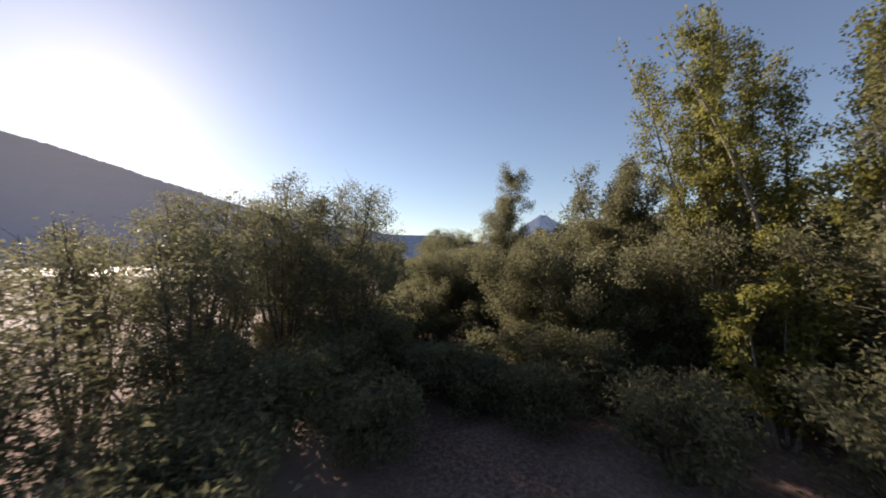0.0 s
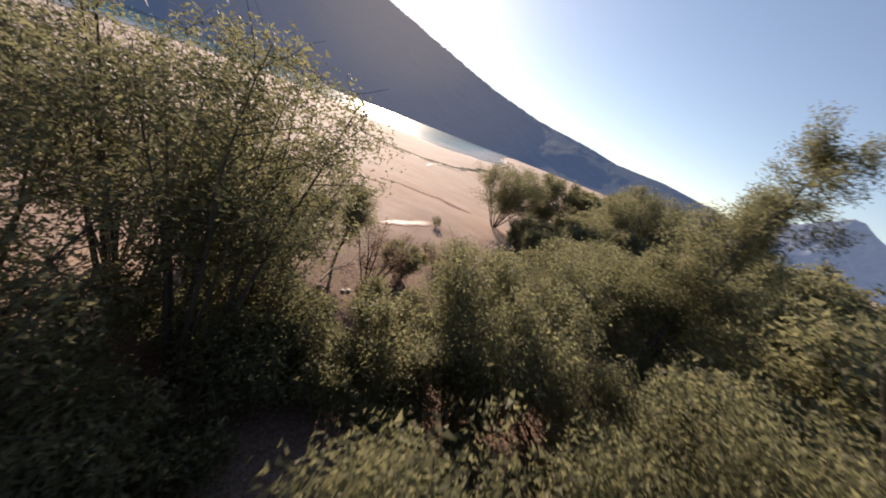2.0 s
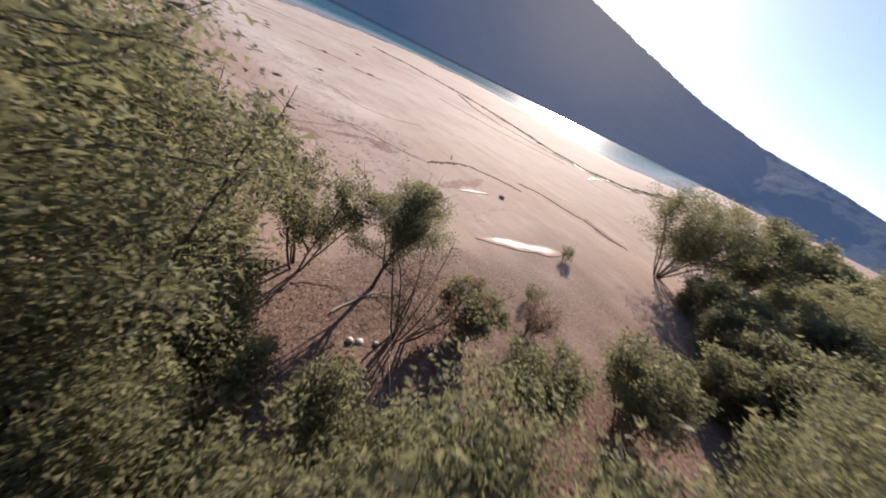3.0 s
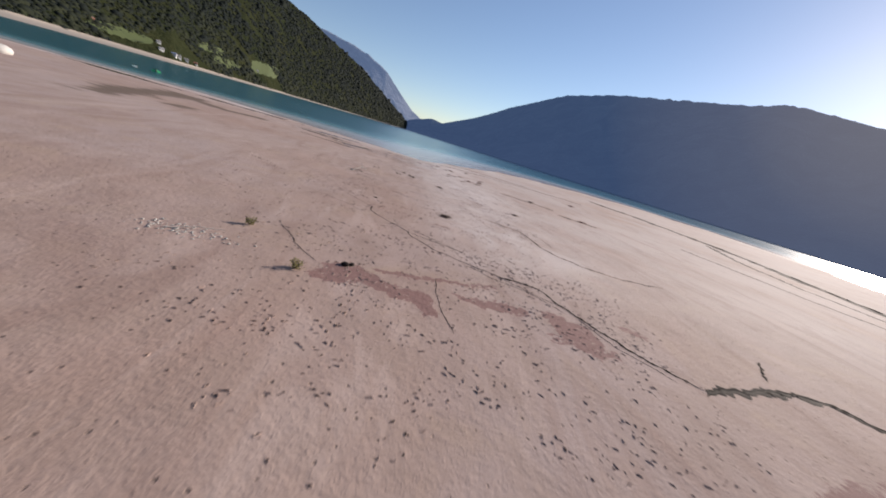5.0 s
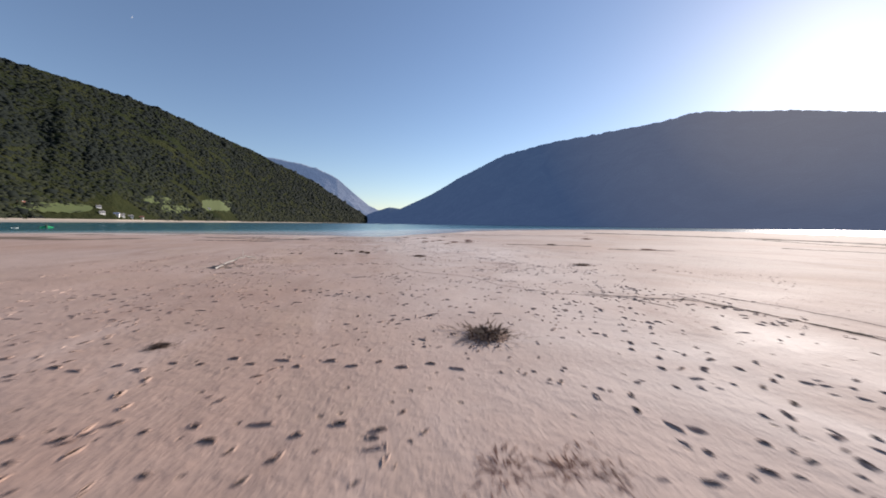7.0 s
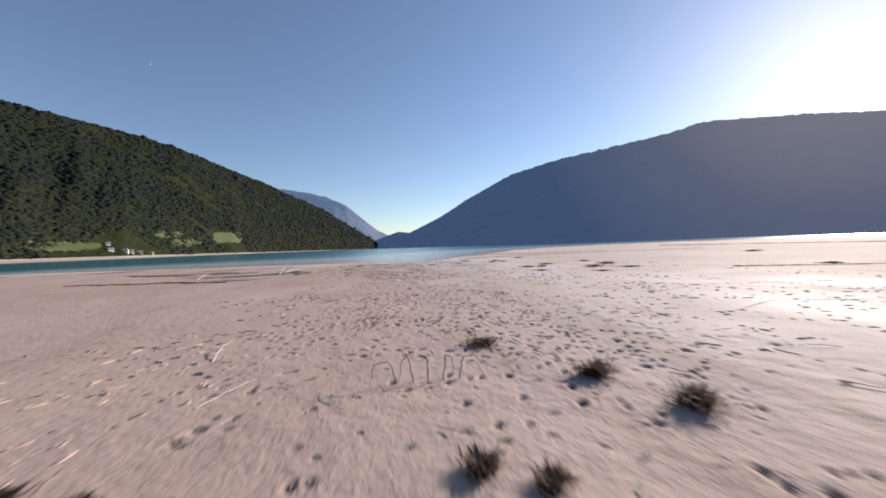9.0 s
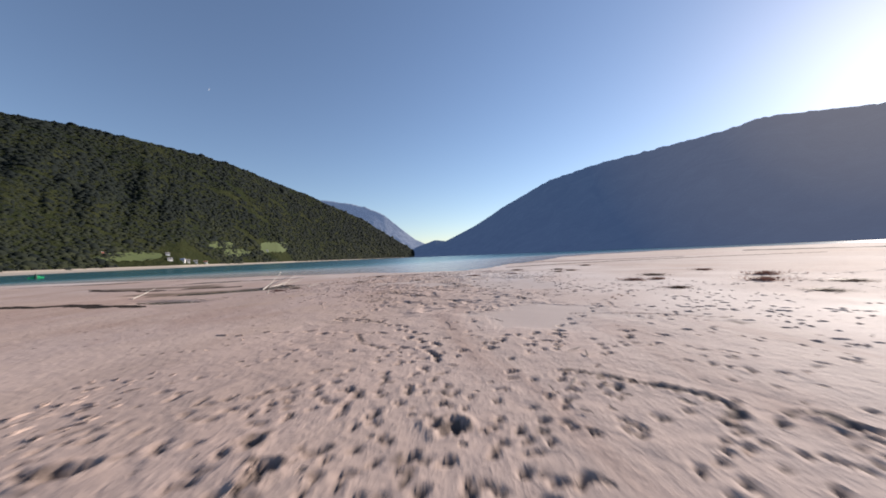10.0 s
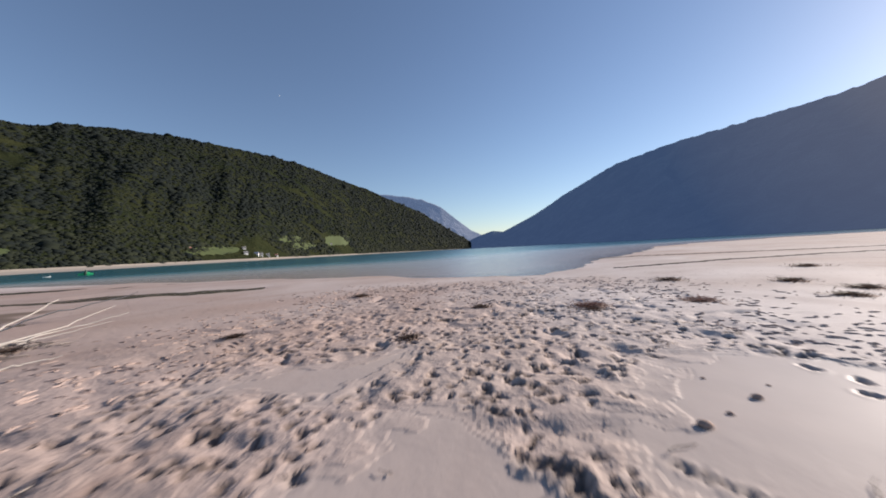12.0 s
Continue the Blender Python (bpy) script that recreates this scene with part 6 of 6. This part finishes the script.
def pebbles(x, y, rx, ry, count, seed):
    rng = np.random.default_rng(seed)
    base = np.array([(1, 0, 0), (0, 1, 0), (-1, 0, 0), (0, -1, 0), (0, 0, 0.7), (0.1, 0.1, -0.6)])
    tri = np.array([(0, 1, 4), (1, 2, 4), (2, 3, 4), (3, 0, 4), (1, 0, 5), (2, 1, 5), (3, 2, 5), (0, 3, 5)])
    px, py = x + rx * rng.normal(0, 0.5, count), y + ry * rng.normal(0, 0.5, count)
    size = rng.uniform(0.015, 0.075, count)
    v = base[None] * size[:, None, None] * rng.uniform(0.7, 1.3, (count, 6, 1))
    v[:, :, 0] += px[:, None]
    v[:, :, 1] += py[:, None]
    v[:, :, 2] += on_ground(px, py)[:, None] + 0.02
    faces = (tri[None] + (np.arange(count) * 6)[:, None, None]).reshape(-1, 3)
    tagged(mesh_object("pebbles", v.reshape(-1, 3), faces, STONE), "scatter of pale pebbles on the mud", "pebbles", kind="stuff")


pebbles(-11.2, -10.2, 2.4, 0.8, 130, 5)


def leaf_litter():
    """Fallen leaves and small sticks below the trees."""
    rng = np.random.default_rng(91)
    n = 80000
    x, y = rng.uniform(-30, 4, n), rng.uniform(-47, -31, n)
    ok = (-(y + 31) + 0.16 * (x + 12) + 3 * lattice_noise(x, y, 6, 9)) > 1.0
    x, y = x[ok], y[ok]
    z = on_ground(x, y) + 0.015
    at = np.stack([x, y, z], -1)
    v, f = leaf_blades(rng, at, 0.09, 0.06, 0.0)
    v = v.reshape(-1, 3, 3)
    v[:, :, 2] = z[:, None] + np.abs(v[:, :, 2] - z[:, None]) * 0.35
    tagged(mesh_object("leaf_litter", v.reshape(-1, 3), f, RED_WEED), "fallen brown leaves below the willows", "leaf litter", kind="stuff")


leaf_litter()


def debris(x, y, rx, ry, count, seed, label):
    """Short dark sticks and roots washed together."""
    rng = np.random.default_rng(seed)
    pieces = []
    for _ in range(count):
        px, py = x + rx * rng.normal(0, 0.5), y + ry * rng.normal(0, 0.5)
        turn, ln = rng.uniform(0, 6.28), rng.uniform(0.08, 0.45)
        z = ground_z(px, py)
        line = [(px + ln * f * math.cos(turn) + rng.normal(0, 0.012), py + ln * f * math.sin(turn) + rng.normal(0, 0.012), z + 0.012 + rng.uniform(0, 0.03)) for f in (0, 0.35, 0.7, 1.0)]
        pieces.append(tube(line, np.linspace(rng.uniform(0.006, 0.016), 0.004, 4), 4))
    tagged(mesh_object("stick_debris", *join(pieces), GREY_WOOD), label, "debris", kind="stuff")


debris(-12.6, 64.4, 1.5, 1.3, 170, 41, "washed-up sticks and roots around bleached branches")
debris(-14.4, 57.2, 2.0, 0.8, 70, 42, "washed-up sticks beside a shallow pool")
debris(-1.0, 57.5, 4.0, 3.0, 90, 43, "loose sticks on the trampled mud")
debris(-8.4, 22.6, 1.0, 0.6, 60, 44, "broken roots around driftwood")
debris(0.0, 38.0, 6.0, 7.0, 120, 45, "loose sticks on the mud")
debris(-7.0, -34.5, 4.0, 2.4, 160, 46, "fallen twigs below the saplings")


# ---- clouds ----
def cloud_material():
    k = Mat("cloud")
    k.set((0.85, 0.85, 0.86), 1.0)
    glow = k.node("ShaderNodeBsdfTranslucent")
    glow.inputs[0].default_value = (0.9, 0.9, 0.9, 1)
    both = k.node("ShaderNodeMixShader")
    both.inputs[0].default_value = 0.6
    k.link(k.b.outputs[0], both.inputs[1])
    k.link(glow.outputs[0], both.inputs[2])
    clear = k.node("ShaderNodeBsdfTransparent")
    thin = k.node("ShaderNodeMixShader")
    fade = k.node("ShaderNodeAttribute")
    fade.attribute_name = "density"
    k.link(k.maths("MULTIPLY", fade.outputs["Fac"], k.ramp(k.noise(0.006, 5, 0.6), [(0.25, grey(0.25)), (0.6, grey(1))])), thin.inputs[0])
    k.link(clear.outputs[0], thin.inputs[1])
    k.link(both.outputs[0], thin.inputs[2])
    k.link(thin.outputs[0], k.out.inputs[0])
    return k.m


def cloud(b0, e0, b1, e1, half, label):
    """A thin far streak of cloud between two bearings and elevations."""
    n, m, far = 40, 7, 4750.0
    verts, dens = [], []
    for q in range(n):
        f = q / (n - 1)
        b, e = b0 + (b1 - b0) * f, e0 + (e1 - e0) * f
        for r in range(m):
            g = 2 * r / (m - 1) - 1
            el = radians(e - dip(b) + g * half * (0.4 + 0.6 * math.sin(math.pi * f)))
            verts.append((far * math.sin(radians(b)) * math.cos(el), far * math.cos(radians(b)) * math.cos(el), far * math.sin(el)))
            dens.append(1.0 * (1 - g * g) * math.sin(math.pi * f) ** 0.6)
    idx = np.arange(n * m).reshape(n, m)
    faces = np.stack([idx[:-1, :-1], idx[1:, :-1], idx[1:, 1:], idx[:-1, 1:]], -1).reshape(-1, 4)
    ob = mesh_object("cloud", np.array(verts), faces, CLOUD, smooth=True)
    attribute(ob, "density", dens)
    ob.visible_shadow = False
    return tagged(ob, label, "cloud", kind="backdrop")


CLOUD = cloud_material()
cloud(66, 12.5, 116, 3.6, 0.9, "thin white streak of cloud over the ridge")
cloud(47.6, 15.6, 49.6, 15.6, 0.7, "small white cloud behind the ridge")
cloud(-3, 3.0, 3, 2.8, 0.7, "pale low cloud in the valley gap")


def moon(bearing, elevation):
    """The thin day moon high over the western ridge."""
    far, r, n = 4700.0, 17.0, 14
    b, e = radians(bearing), radians(elevation - dip(bearing))
    centre = np.array([far * math.sin(b) * math.cos(e), far * math.cos(b) * math.cos(e), far * math.sin(e)])
    across, up = np.array([math.cos(b), -math.sin(b), 0.0]), np.array([0, 0, 1.0])
    verts = []
    for q in range(n):
        a = radians(-80 + 160 * q / (n - 1)) - radians(30)
        for k in (1.0, 0.45 + 0.5 * abs(2 * q / (n - 1) - 1)):
            verts.append(centre + across * r * k * math.cos(a) + up * r * math.sin(a) * (0.9 + 0.1 * k))
    faces = [(2 * q, 2 * q + 1, 2 * q + 3, 2 * q + 2) for q in range(n - 1)]
    k = Mat("moonlight")
    k.set((0.5, 0.5, 0.5), 1.0)
    k.b.inputs["Emission Color"].default_value = (0.8, 0.85, 0.9, 1)
    k.b.inputs["Emission Strength"].default_value = 0.3
    return tagged(mesh_object("moon", np.array(verts), faces, k.m), "pale thin crescent moon in the day sky", "moon", kind="backdrop")


moon(-29.6, 23.27)
